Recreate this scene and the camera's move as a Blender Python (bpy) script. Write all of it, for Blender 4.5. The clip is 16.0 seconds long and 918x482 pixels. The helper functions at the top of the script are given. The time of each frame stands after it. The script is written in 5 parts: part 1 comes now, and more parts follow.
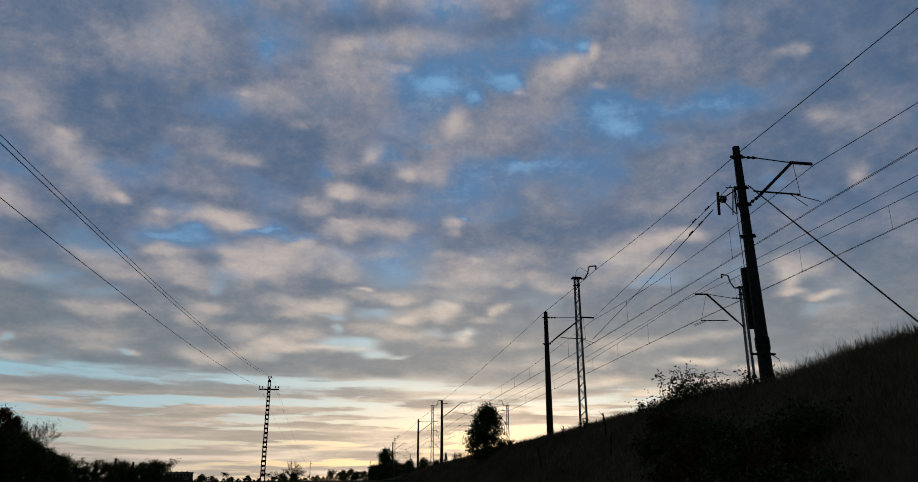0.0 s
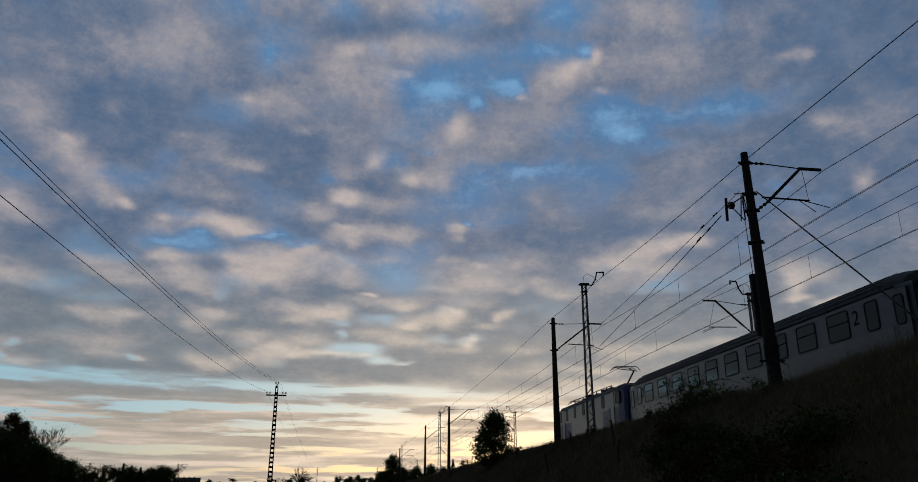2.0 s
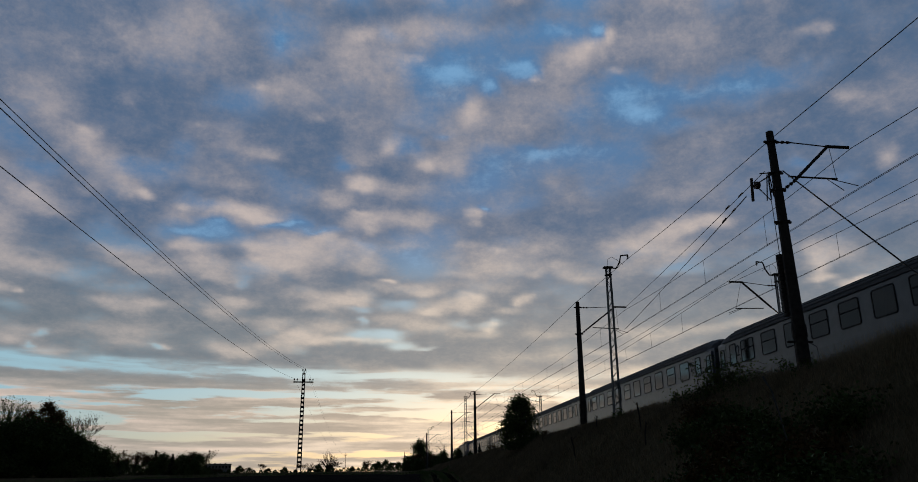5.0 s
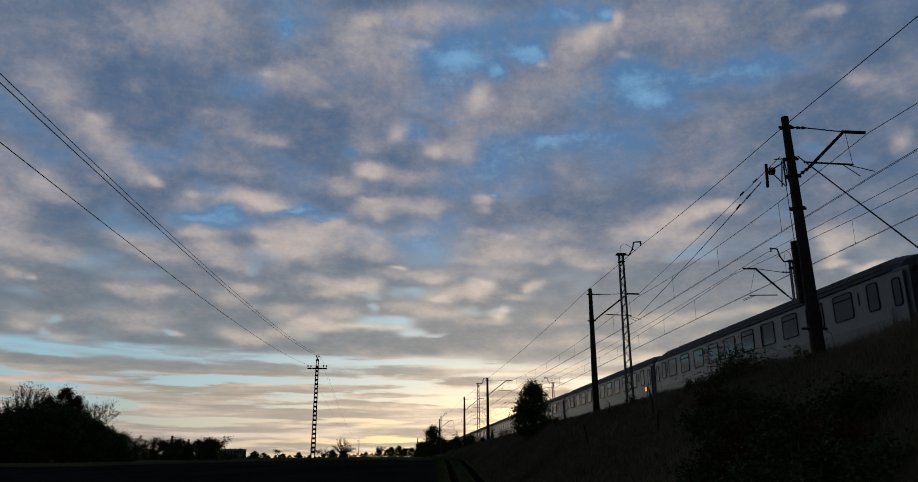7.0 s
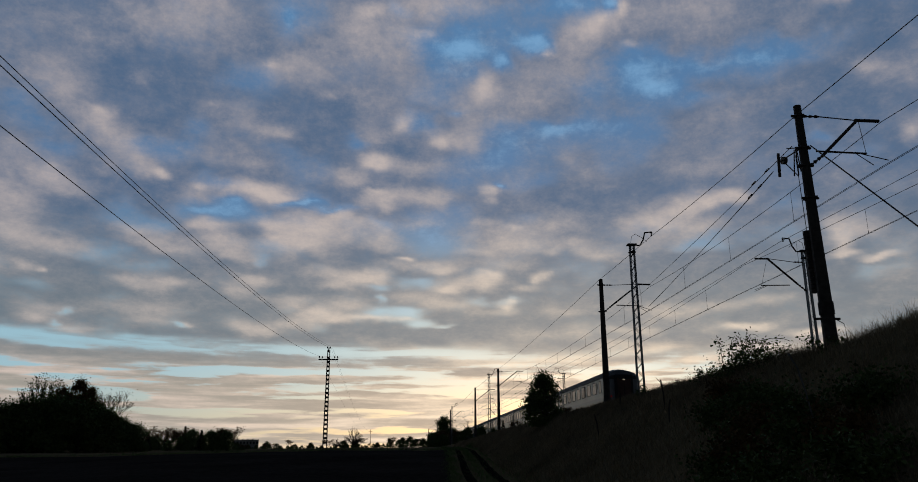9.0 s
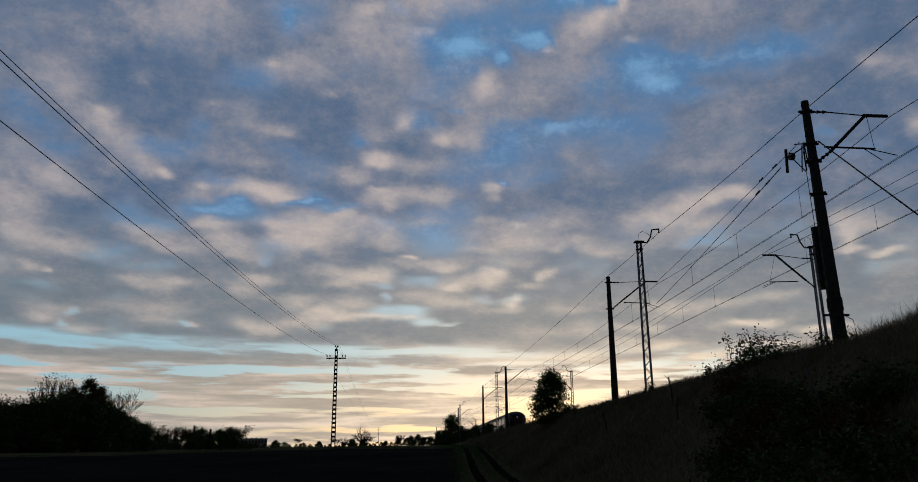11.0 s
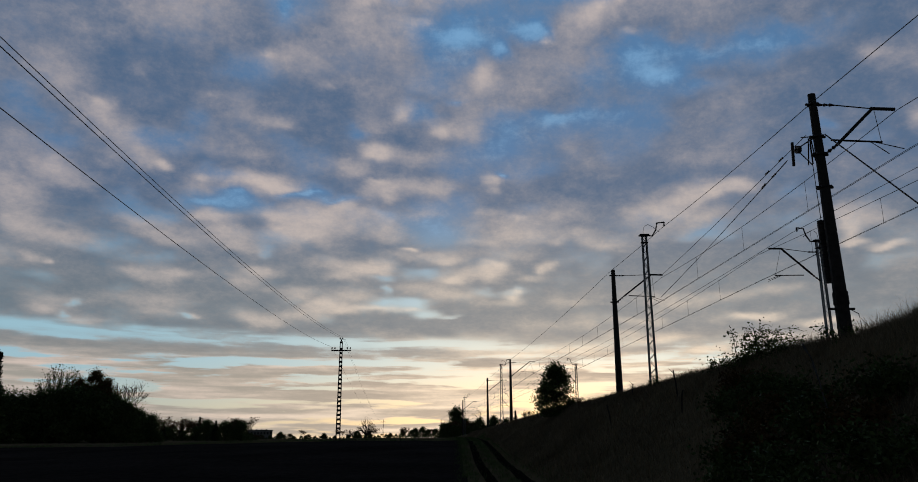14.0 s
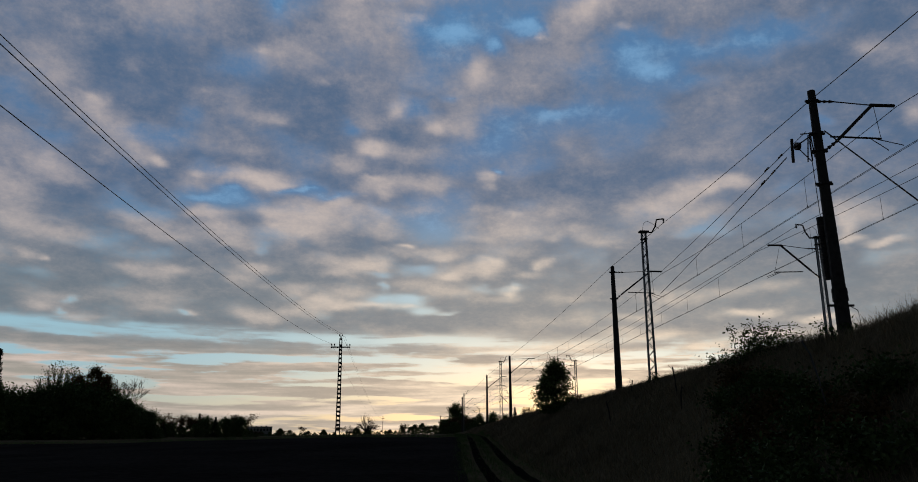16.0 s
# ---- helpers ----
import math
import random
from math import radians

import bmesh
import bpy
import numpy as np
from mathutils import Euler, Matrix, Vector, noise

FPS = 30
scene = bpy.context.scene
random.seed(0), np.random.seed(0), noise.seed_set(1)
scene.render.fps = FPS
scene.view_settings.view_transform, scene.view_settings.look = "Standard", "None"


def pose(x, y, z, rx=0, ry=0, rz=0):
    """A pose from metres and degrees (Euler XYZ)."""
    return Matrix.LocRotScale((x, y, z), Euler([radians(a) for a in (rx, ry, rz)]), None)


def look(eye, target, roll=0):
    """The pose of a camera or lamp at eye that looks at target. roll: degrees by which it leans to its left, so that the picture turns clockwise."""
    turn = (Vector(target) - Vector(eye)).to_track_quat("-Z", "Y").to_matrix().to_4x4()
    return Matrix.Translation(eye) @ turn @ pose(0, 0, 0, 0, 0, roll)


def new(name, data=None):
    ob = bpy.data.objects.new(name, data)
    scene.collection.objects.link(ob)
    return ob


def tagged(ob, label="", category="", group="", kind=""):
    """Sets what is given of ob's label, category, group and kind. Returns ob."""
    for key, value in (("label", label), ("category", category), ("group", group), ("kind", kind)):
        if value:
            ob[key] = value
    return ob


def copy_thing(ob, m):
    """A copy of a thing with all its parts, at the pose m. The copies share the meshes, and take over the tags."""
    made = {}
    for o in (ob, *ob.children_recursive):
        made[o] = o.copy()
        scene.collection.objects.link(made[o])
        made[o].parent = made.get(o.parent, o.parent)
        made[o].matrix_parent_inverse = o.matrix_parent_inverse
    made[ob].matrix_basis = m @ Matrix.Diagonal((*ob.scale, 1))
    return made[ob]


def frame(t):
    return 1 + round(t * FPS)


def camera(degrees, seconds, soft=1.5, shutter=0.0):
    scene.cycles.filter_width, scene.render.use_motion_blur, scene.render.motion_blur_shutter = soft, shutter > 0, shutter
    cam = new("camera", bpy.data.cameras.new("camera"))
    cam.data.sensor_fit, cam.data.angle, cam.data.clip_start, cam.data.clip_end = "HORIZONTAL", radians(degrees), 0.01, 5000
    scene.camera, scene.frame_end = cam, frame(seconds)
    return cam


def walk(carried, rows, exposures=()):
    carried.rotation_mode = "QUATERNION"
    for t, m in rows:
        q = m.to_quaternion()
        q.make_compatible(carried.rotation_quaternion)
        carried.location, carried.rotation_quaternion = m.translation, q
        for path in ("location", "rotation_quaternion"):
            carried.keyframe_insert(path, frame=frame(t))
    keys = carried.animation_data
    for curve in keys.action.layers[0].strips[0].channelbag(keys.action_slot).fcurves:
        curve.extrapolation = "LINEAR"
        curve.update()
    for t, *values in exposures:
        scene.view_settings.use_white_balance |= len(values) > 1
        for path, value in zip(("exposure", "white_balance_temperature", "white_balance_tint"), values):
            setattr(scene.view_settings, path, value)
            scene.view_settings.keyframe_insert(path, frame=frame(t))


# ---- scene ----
cam = camera(62.5, 16.0, soft=0.9)
EYE = 1.5                       # height of the camera over the path


def carried_pose(yaw, pitch, roll):
    return pose(0, 0, EYE, 90 + pitch, 0, -yaw) @ pose(0, 0, 0, 0, 0, roll)


TURNS = (
    (0.0, 9.00, 17.85, -0.15), (0.5, 8.69, 18.19, -0.10), (1.0, 8.64, 18.33, -0.20), (1.5, 8.47, 18.39, 0.06),
    (2.0, 8.42, 18.31, 0.07), (2.5, 8.23, 18.31, 0.18), (3.0, 8.07, 18.31, 0.24), (3.5, 7.64, 18.20, 0.07),
    (4.0, 7.22, 17.80, -0.11), (6.5, 5.88, 16.57, -0.33), (7.0, 5.61, 16.23, -0.19), (7.5, 5.29, 15.99, -0.14))
TURNS += (
    (8.0, 5.12, 15.84, -0.12), (8.5, 4.96, 15.64, -0.18), (9.0, 4.80, 15.56, -0.19), (11.5, 4.09, 15.39, -0.39),
    (12.0, 3.90, 15.36, -0.32), (12.5, 3.74, 15.34, -0.17), (13.0, 3.64, 15.27, -0.03), (13.5, 3.66, 15.14, -0.05),
    (14.0, 3.88, 14.88, -0.16), (14.5, 3.90, 14.72, -0.08), (15.0, 3.88, 14.65, 0.05), (15.5, 3.84, 14.62, 0.00),
    (16.0, 3.92, 14.63, -0.18))
walk(cam, [(t, carried_pose(a, b, c)) for t, a, b, c in TURNS])

# ---------------------------------------------------------------- light
SUN_AZ, SUN_EL = radians(11.0), radians(2.5)
world = bpy.data.worlds.new("dusk_sky")
scene.world = world
world.use_nodes = True
wn = world.node_tree.nodes
sky = wn.new("ShaderNodeTexSky")
sky.sky_type = "NISHITA"
sky.sun_disc = False
sky.sun_elevation = SUN_EL
sky.sun_rotation = SUN_AZ
sky.dust_density = 1.2
sky.ozone_density = 2.0
wn["Background"].inputs["Strength"].default_value = 0.15
world.node_tree.links.new(sky.outputs["Color"], wn["Background"].inputs["Color"])

sun = new("sun", bpy.data.lights.new("sun", "SUN"))
sun.data.energy, sun.data.angle, sun.data.color = 0.6, radians(12), (1.0, 0.86, 0.68)
far_sun = Vector((math.sin(SUN_AZ) * math.cos(SUN_EL), math.cos(SUN_AZ) * math.cos(SUN_EL), math.sin(SUN_EL)))
sun.matrix_world = look(far_sun * 300, (0, 0, 0))
scene.view_settings.exposure = 0.0


# ---------------------------------------------------------------- materials
def nodes_of(name):
    m = bpy.data.materials.new(name)
    m.use_nodes = True
    return m, m.node_tree.nodes, m.node_tree.links, m.node_tree.nodes["Principled BSDF"]


def surface(name, dark, light, rough=0.8, grain=6.0, stain=0.7, bump=0.3, metal=0.0, per_piece=0.0, spec=0.5, depth=0.02, coat=0.0):
    """A worn surface: two colours mixed by fine grain and by wide stains, with relief."""
    m, n, l, b = nodes_of(name)
    co = n.new("ShaderNodeTexCoord")
    fine, wide = n.new("ShaderNodeTexNoise"), n.new("ShaderNodeTexNoise")
    fine.inputs["Scale"].default_value, fine.inputs["Detail"].default_value = grain, 6
    wide.inputs["Scale"].default_value, wide.inputs["Detail"].default_value = stain, 3
    for t in (fine, wide):
        l.new(co.outputs["Object"], t.inputs["Vector"])
    add = n.new("ShaderNodeMath")
    add.operation = "ADD"
    l.new(fine.outputs["Fac"], add.inputs[0])
    l.new(wide.outputs["Fac"], add.inputs[1])
    spread = n.new("ShaderNodeMapRange")
    spread.inputs["From Min"].default_value, spread.inputs["From Max"].default_value = 0.7, 1.3
    l.new(add.outputs[0], spread.inputs["Value"])
    mix = n.new("ShaderNodeMix")
    mix.data_type = "RGBA"
    mix.inputs[6].default_value, mix.inputs[7].default_value = (*dark, 1), (*light, 1)
    l.new(spread.outputs["Result"], mix.inputs[0])
    out = mix.outputs[2]
    if per_piece:
        geo, hsv, mr = n.new("ShaderNodeNewGeometry"), n.new("ShaderNodeHueSaturation"), n.new("ShaderNodeMapRange")
        l.new(geo.outputs["Random Per Island"], mr.inputs["Value"])
        mr.inputs["To Min"].default_value, mr.inputs["To Max"].default_value = 1 - per_piece, 1 + per_piece
        l.new(mr.outputs["Result"], hsv.inputs["Value"])
        l.new(out, hsv.inputs["Color"])
        out = hsv.outputs["Color"]
    l.new(out, b.inputs["Base Color"])
    b.inputs["Roughness"].default_value, b.inputs["Metallic"].default_value = rough, metal
    b.inputs["Specular IOR Level"].default_value = spec
    b.inputs["Coat Weight"].default_value, b.inputs["Coat Roughness"].default_value, b.inputs["Coat IOR"].default_value = coat, 0.12, 1.7
    if bump:
        bp = n.new("ShaderNodeBump")
        bp.inputs["Strength"].default_value, bp.inputs["Distance"].default_value = bump, depth
        l.new(fine.outputs["Fac"], bp.inputs["Height"])
        l.new(bp.outputs["Normal"], b.inputs["Normal"])
    return m


SOIL = surface("ploughed_soil", (0.02, 0.017, 0.015), (0.048, 0.04, 0.035), 0.95, 3.0, 0.15, 1.0, spec=0.0, depth=0.15)
TURF = surface("dry_turf", (0.085, 0.066, 0.035), (0.18, 0.14, 0.08), 0.95, 2.0, 0.2, 1.0, spec=0.0, depth=0.15)
RUT = surface("track_earth", (0.008, 0.007, 0.006), (0.018, 0.015, 0.012), 0.95, 5.0, 0.5, 0.8, spec=0.0, depth=0.06)
BLADE = surface("autumn_grass", (0.18, 0.138, 0.085), (0.38, 0.295, 0.185), 0.85, 1.5, 0.25, 0, per_piece=0.35, spec=0.05)
GREEN_BLADE = surface("green_grass", (0.07, 0.12, 0.03), (0.14, 0.20, 0.06), 0.85, 1.5, 0.25, 0, per_piece=0.3, spec=0.15)
LEAF = surface("dark_leaf", (0.058, 0.092, 0.026), (0.13, 0.165, 0.055), 0.7, 1.2, 0.25, 0, per_piece=0.4, spec=0.06)
RUSSET = surface("turning_leaf", (0.085, 0.052, 0.02), (0.18, 0.105, 0.042), 0.75, 1.2, 0.3, 0, per_piece=0.4, spec=0.06)
NEEDLE = surface("needle_leaf", (0.012, 0.02, 0.01), (0.03, 0.04, 0.02), 0.8, 1.2, 0.3, 0, per_piece=0.3, spec=0.2)
BARK = surface("bark", (0.035, 0.028, 0.022), (0.09, 0.075, 0.06), 0.9, 14.0, 1.0, 0.8, spec=0.2)
CONCRETE = surface("weathered_concrete", (0.036, 0.03, 0.026), (0.09, 0.076, 0.066), 0.85, 9.0, 0.8, 0.5, spec=0.3)
STEEL = surface("galvanised_steel", (0.14, 0.145, 0.15), (0.27, 0.275, 0.28), 0.5, 20.0, 1.5, 0.2, 0.6)
DARK_STEEL = surface("rusty_dark_steel", (0.035, 0.028, 0.024), (0.085, 0.065, 0.055), 0.65, 16.0, 1.5, 0.3, 0.4)
WIRE = surface("oxidised_wire", (0.03, 0.03, 0.03), (0.06, 0.055, 0.05), 0.6, 20.0, 1.0, 0, 0.5)
PORCELAIN = surface("brown_porcelain", (0.05, 0.025, 0.016), (0.09, 0.045, 0.03), 0.2, 8.0, 1.0, 0)
BALLAST = surface("ballast_stone", (0.06, 0.055, 0.05), (0.19, 0.175, 0.16), 0.9, 18.0, 0.8, 1.0, per_piece=0.3)
SLEEPER = surface("sleeper_concrete", (0.12, 0.11, 0.1), (0.24, 0.23, 0.21), 0.85, 12.0, 1.0, 0.4)
RAIL = surface("rail_steel", (0.09, 0.06, 0.045), (0.2, 0.17, 0.15), 0.45, 20.0, 1.0, 0.2, 0.8)
PALE_PAINT = surface("pale_grey_paint", (0.092, 0.1, 0.115), (0.145, 0.153, 0.168), 0.34, 3.0, 0.35, 0.03, spec=0.6, coat=0.0)
WHITE_PAINT = surface("off_white_paint", (0.135, 0.142, 0.15), (0.197, 0.204, 0.212), 0.34, 3.0, 0.35, 0.03, spec=0.6, coat=0.0)
SLATE_PAINT = surface("slate_blue_paint", (0.066, 0.074, 0.112), (0.095, 0.104, 0.146), 0.34, 3.0, 0.35, 0.03, spec=0.6, coat=0.0)
GREY_BAND = surface("mid_grey_paint", (0.075, 0.082, 0.096), (0.115, 0.123, 0.14), 0.34, 3.0, 0.35, 0.03, spec=0.6, coat=0.0)
NAVY_PAINT = surface("navy_blue_paint", (0.015, 0.035, 0.15), (0.03, 0.055, 0.21), 0.45, 3.0, 0.4, 0.05)
ROOF_PAINT = surface("sooty_roof_paint", (0.035, 0.034, 0.034), (0.08, 0.078, 0.075), 0.7, 4.0, 0.5, 0.2)
RUBBER = surface("black_rubber", (0.012, 0.012, 0.013), (0.03, 0.03, 0.03), 0.8, 10.0, 1.0, 0.2)
PLASTER = surface("grey_plaster", (0.2, 0.19, 0.18), (0.3, 0.29, 0.27), 0.9, 4.0, 0.4, 0.2)


def plain(name, colour, rough, metal=0.0, spec=0.5, glow=None, power=0.0, ior=1.5):
    m, n, l, b = nodes_of(name)
    b.inputs["Base Color"].default_value = (*colour, 1)
    b.inputs["Roughness"].default_value, b.inputs["Metallic"].default_value = rough, metal
    b.inputs["Specular IOR Level"].default_value = spec
    b.inputs["IOR"].default_value = ior
    if glow:
        b.inputs["Emission Color"].default_value, b.inputs["Emission Strength"].default_value = (*glow, 1), power
    return m


GLASS = plain("tinted_window_glass", (0.014, 0.02, 0.018), 0.05, spec=0.5, ior=1.38)
CAB_GLASS = plain("dark_cab_glass", (0.006, 0.006, 0.007), 0.3, spec=0.06)
AMBER = plain("amber_diodes", (0.2, 0.05, 0.01), 0.5, glow=(1.0, 0.28, 0.04), power=1.6)
RED_LAMP = plain("red_tail_lamp", (0.3, 0.01, 0.01), 0.3, glow=(1.0, 0.05, 0.04), power=0.06)
CEILING_LAMP = plain("vestibule_lamp", (0.6, 0.55, 0.45), 0.5, glow=(1.0, 0.86, 0.6), power=0.4)
DULL_RED = surface("dull_red_door_paint", (0.055, 0.022, 0.015), (0.10, 0.038, 0.022), 0.6, 4.0, 0.5, 0.1)
INK = plain("dark_lettering", (0.008, 0.008, 0.014), 0.7, spec=0.1)


# ---------------------------------------------------------------- shaping helpers
def part(name, bm, material, parent=None, label="", smooth=False):
    """Links a bmesh as one mesh object, under a thing or a part."""
    me = bpy.data.meshes.new(name)
    bm.to_mesh(me)
    bm.free()
    for m in material if isinstance(material, (list, tuple)) else (material,):
        me.materials.append(m)
    if smooth:
        me.polygons.foreach_set("use_smooth", [True] * len(me.polygons))
    ob = new(name, me)
    if parent is not None:
        ob.parent = parent
    return tagged(ob, label)


def shared(name, mesh, parent, at=(0, 0, 0), turn=(0, 0, 0)):
    ob = new(name, mesh)
    ob.parent = parent
    ob.location, ob.rotation_euler = at, turn
    return ob


def box(bm, x0, x1, y0, y1, z0, z1, bevel=0.0, index=0):
    v = [bm.verts.new((x, y, z)) for x in (x0, x1) for y in (y0, y1) for z in (z0, z1)]
    fs = [bm.faces.new([v[i] for i in q]) for q in ((0, 1, 3, 2), (4, 6, 7, 5), (0, 4, 5, 1), (2, 3, 7, 6), (0, 2, 6, 4), (1, 5, 7, 3))]
    for f in fs:
        f.material_index = index
    if bevel:
        bmesh.ops.bevel(bm, geom=list({e for f in fs for e in f.edges}), offset=bevel, segments=1, affect="EDGES")
    return bm


def rod(bm, a, b, r0, r1=None, sides=6):
    """A straight bar of round section from a to b."""
    a, b = Vector(a), Vector(b)
    r1 = r0 if r1 is None else r1
    d = (b - a).normalized()
    u = d.cross(Vector((0, 0, 1)) if abs(d.z) < 0.9 else Vector((1, 0, 0))).normalized()
    w = d.cross(u)
    ring = []
    for p, r in ((a, r0), (b, r1)):
        ring.append([bm.verts.new(p + (u * math.cos(k * math.tau / sides) + w * math.sin(k * math.tau / sides)) * r) for k in range(sides)])
    for k in range(sides):
        bm.faces.new((ring[0][k], ring[0][(k + 1) % sides], ring[1][(k + 1) % sides], ring[1][k]))
    bm.faces.new(ring[0][::-1])
    bm.faces.new(ring[1])
    return bm


def path_rod(bm, points, r, sides=5):
    """A bent bar of round section through the points, as one tube."""
    pts = [Vector(p) for p in points]
    prev = None
    for i, p in enumerate(pts):
        d = (pts[min(i + 1, len(pts) - 1)] - pts[max(i - 1, 0)]).normalized()
        u = d.cross(Vector((0, 0, 1)) if abs(d.z) < 0.95 else Vector((0, 1, 0))).normalized()
        w = d.cross(u)
        ring = [bm.verts.new(p + (u * math.cos(k * math.tau / sides) + w * math.sin(k * math.tau / sides)) * r) for k in range(sides)]
        if prev:
            for k in range(sides):
                bm.faces.new((prev[k], prev[(k + 1) % sides], ring[(k + 1) % sides], ring[k]))
        else:
            bm.faces.new(ring[::-1])
        prev = ring
    bm.faces.new(prev)
    return bm


def sagging(a, b, sag, steps=14):
    a, b = Vector(a), Vector(b)
    return [a.lerp(b, k / steps) - Vector((0, 0, 4 * sag * (k / steps) * (1 - k / steps))) for k in range(steps + 1)]


def empty(name, at=(0, 0, 0), turn=0.0):
    ob = new(name)
    ob.matrix_basis = pose(*at, 0, 0, turn)
    ob.empty_display_size = 0.3
    return ob


def ease(v):
    v = min(1.0, max(0.0, v))
    return v * v * (3 - 2 * v)


# ---------------------------------------------------------------- lie of the land
FALL = -0.009                    # gradient of the line
NEAR_TRACK, FAR_TRACK = 14.8, 18.4
POLE_ROW, FAR_POLE_ROW = 11.9, 21.3
SHOULDER = 9.7


def rail_z(y):
    return EYE + 3.05 + FALL * y


def field_z(x, y):
    z = EYE - 1.5 + 1.9 * ease((y - 15) / 75) + 0.0055 * max(0.0, min(y, 700) - 80)
    z -= 0.55 * ease((-x - 4) / 30) * ease(y / 60)
    return z


def foot_x(y):
    """Where the bank meets the field: the lower the bank, the nearer to the line."""
    return SHOULDER - max(1.2, 1.45 * (rail_z(y) - 0.70 - field_z(4, y)))


def rut_x(y):
    return foot_x(y) - 1.0


def ground_z(x, y):
    field, form = field_z(x, y), rail_z(y) - 0.70
    foot = foot_x(y)
    if x <= foot:
        z = field
    elif x < SHOULDER:
        k = (x - foot) / (SHOULDER - foot)
        z = field + (form - field) * (0.75 * k + 0.25 * ease(k))
    elif x < 23.5:
        z = form
    else:
        z = form + (field_z(0, y) - 1.0 - form) * ease((x - 23.5) / 8)
    rough = noise.noise(Vector((x * 0.35, y * 0.35, 1))) * 0.10 + noise.noise(Vector((x * 1.3, y * 1.3, 5))) * 0.04
    if 11.5 < x < 21.8:
        rough *= 0.1
    rough += (0.06 + 0.10 * ease((16.5 - y) / 5)) * math.exp(-((x - 9.5) / 0.8) ** 2) * ease((60 - y) / 30)
    rut = 0.0
    for c in (-0.65, 0.65):
        rut -= 0.10 * math.exp(-((x - c - rut_x(y)) / 0.24) ** 2)
    return z + rough + rut * (1 if y < 120 else 0)


def build_ground():
    xs = [-4800, -2500, -1200, -600, -350, -220, -150, -110, -80, -60, -45, -34, -26, -20, -15, -11, -8, -6, -4.5, -3.2, -2.2, -1.4]
    x = -0.8
    while x < 11.6:
        xs.append(round(x, 2))
        x += 0.22
    xs += [12.2, 13.2, 15, 17, 19, 21, 22.2, 23.5, 25, 27, 29, 31.5, 36, 45, 60, 90, 140, 220, 400, 800, 1600, 2800, 4800]
    ys = [-4800, -2000, -800, -300, -120, -60, -30, -15, -8]
    y = -4.0
    while y < 900:
        ys.append(round(y, 2))
        y += 0.4 + max(0.0, y) * 0.035
    ys += [1200, 1800, 2800, 4800]
    bm = bmesh.new()


    def bent(u, y):
        """Columns follow the wheel ruts, and close up on the bank."""
        mid = rut_x(0)
        s, lo, hi = rut_x(min(max(y, 0), 400)) - mid, mid - 2.0, mid + 1.6
        if u <= -6 or u >= SHOULDER:
            return u
        if u < lo:
            return u + s * (u + 6) / (lo + 6)
        return u + s if u < hi else hi + s + (u - hi) * (SHOULDER - hi - s) / (SHOULDER - hi)

    grid = [[bm.verts.new((bent(x, y), y, ground_z(bent(x, y), y))) for x in xs] for y in ys]
    for j in range(len(ys) - 1):
        for i in range(len(xs) - 1):
            f = bm.faces.new((grid[j][i], grid[j][i + 1], grid[j + 1][i + 1], grid[j + 1][i]))
            cx, cy = (xs[i] + xs[i + 1]) / 2, (ys[j] + ys[j + 1]) / 2
            mid = rut_x(0)
            if cx < mid - 1.6 and cy < 74:
                f.material_index = 1
            elif abs(cx - mid + 0.65) < 0.26 or abs(cx - mid - 0.65) < 0.26:
                f.material_index = 2
            f.smooth = True
    part("ground", bm, (TURF, SOIL, RUT))
    tagged(bpy.data.objects["ground"], "dark ploughed field with grassy track beside a railway bank", "ground", kind="structure")


build_ground()


# ---------------------------------------------------------------- cloudy sky
DOME_H, DOME_R = 600.0, 4700.0


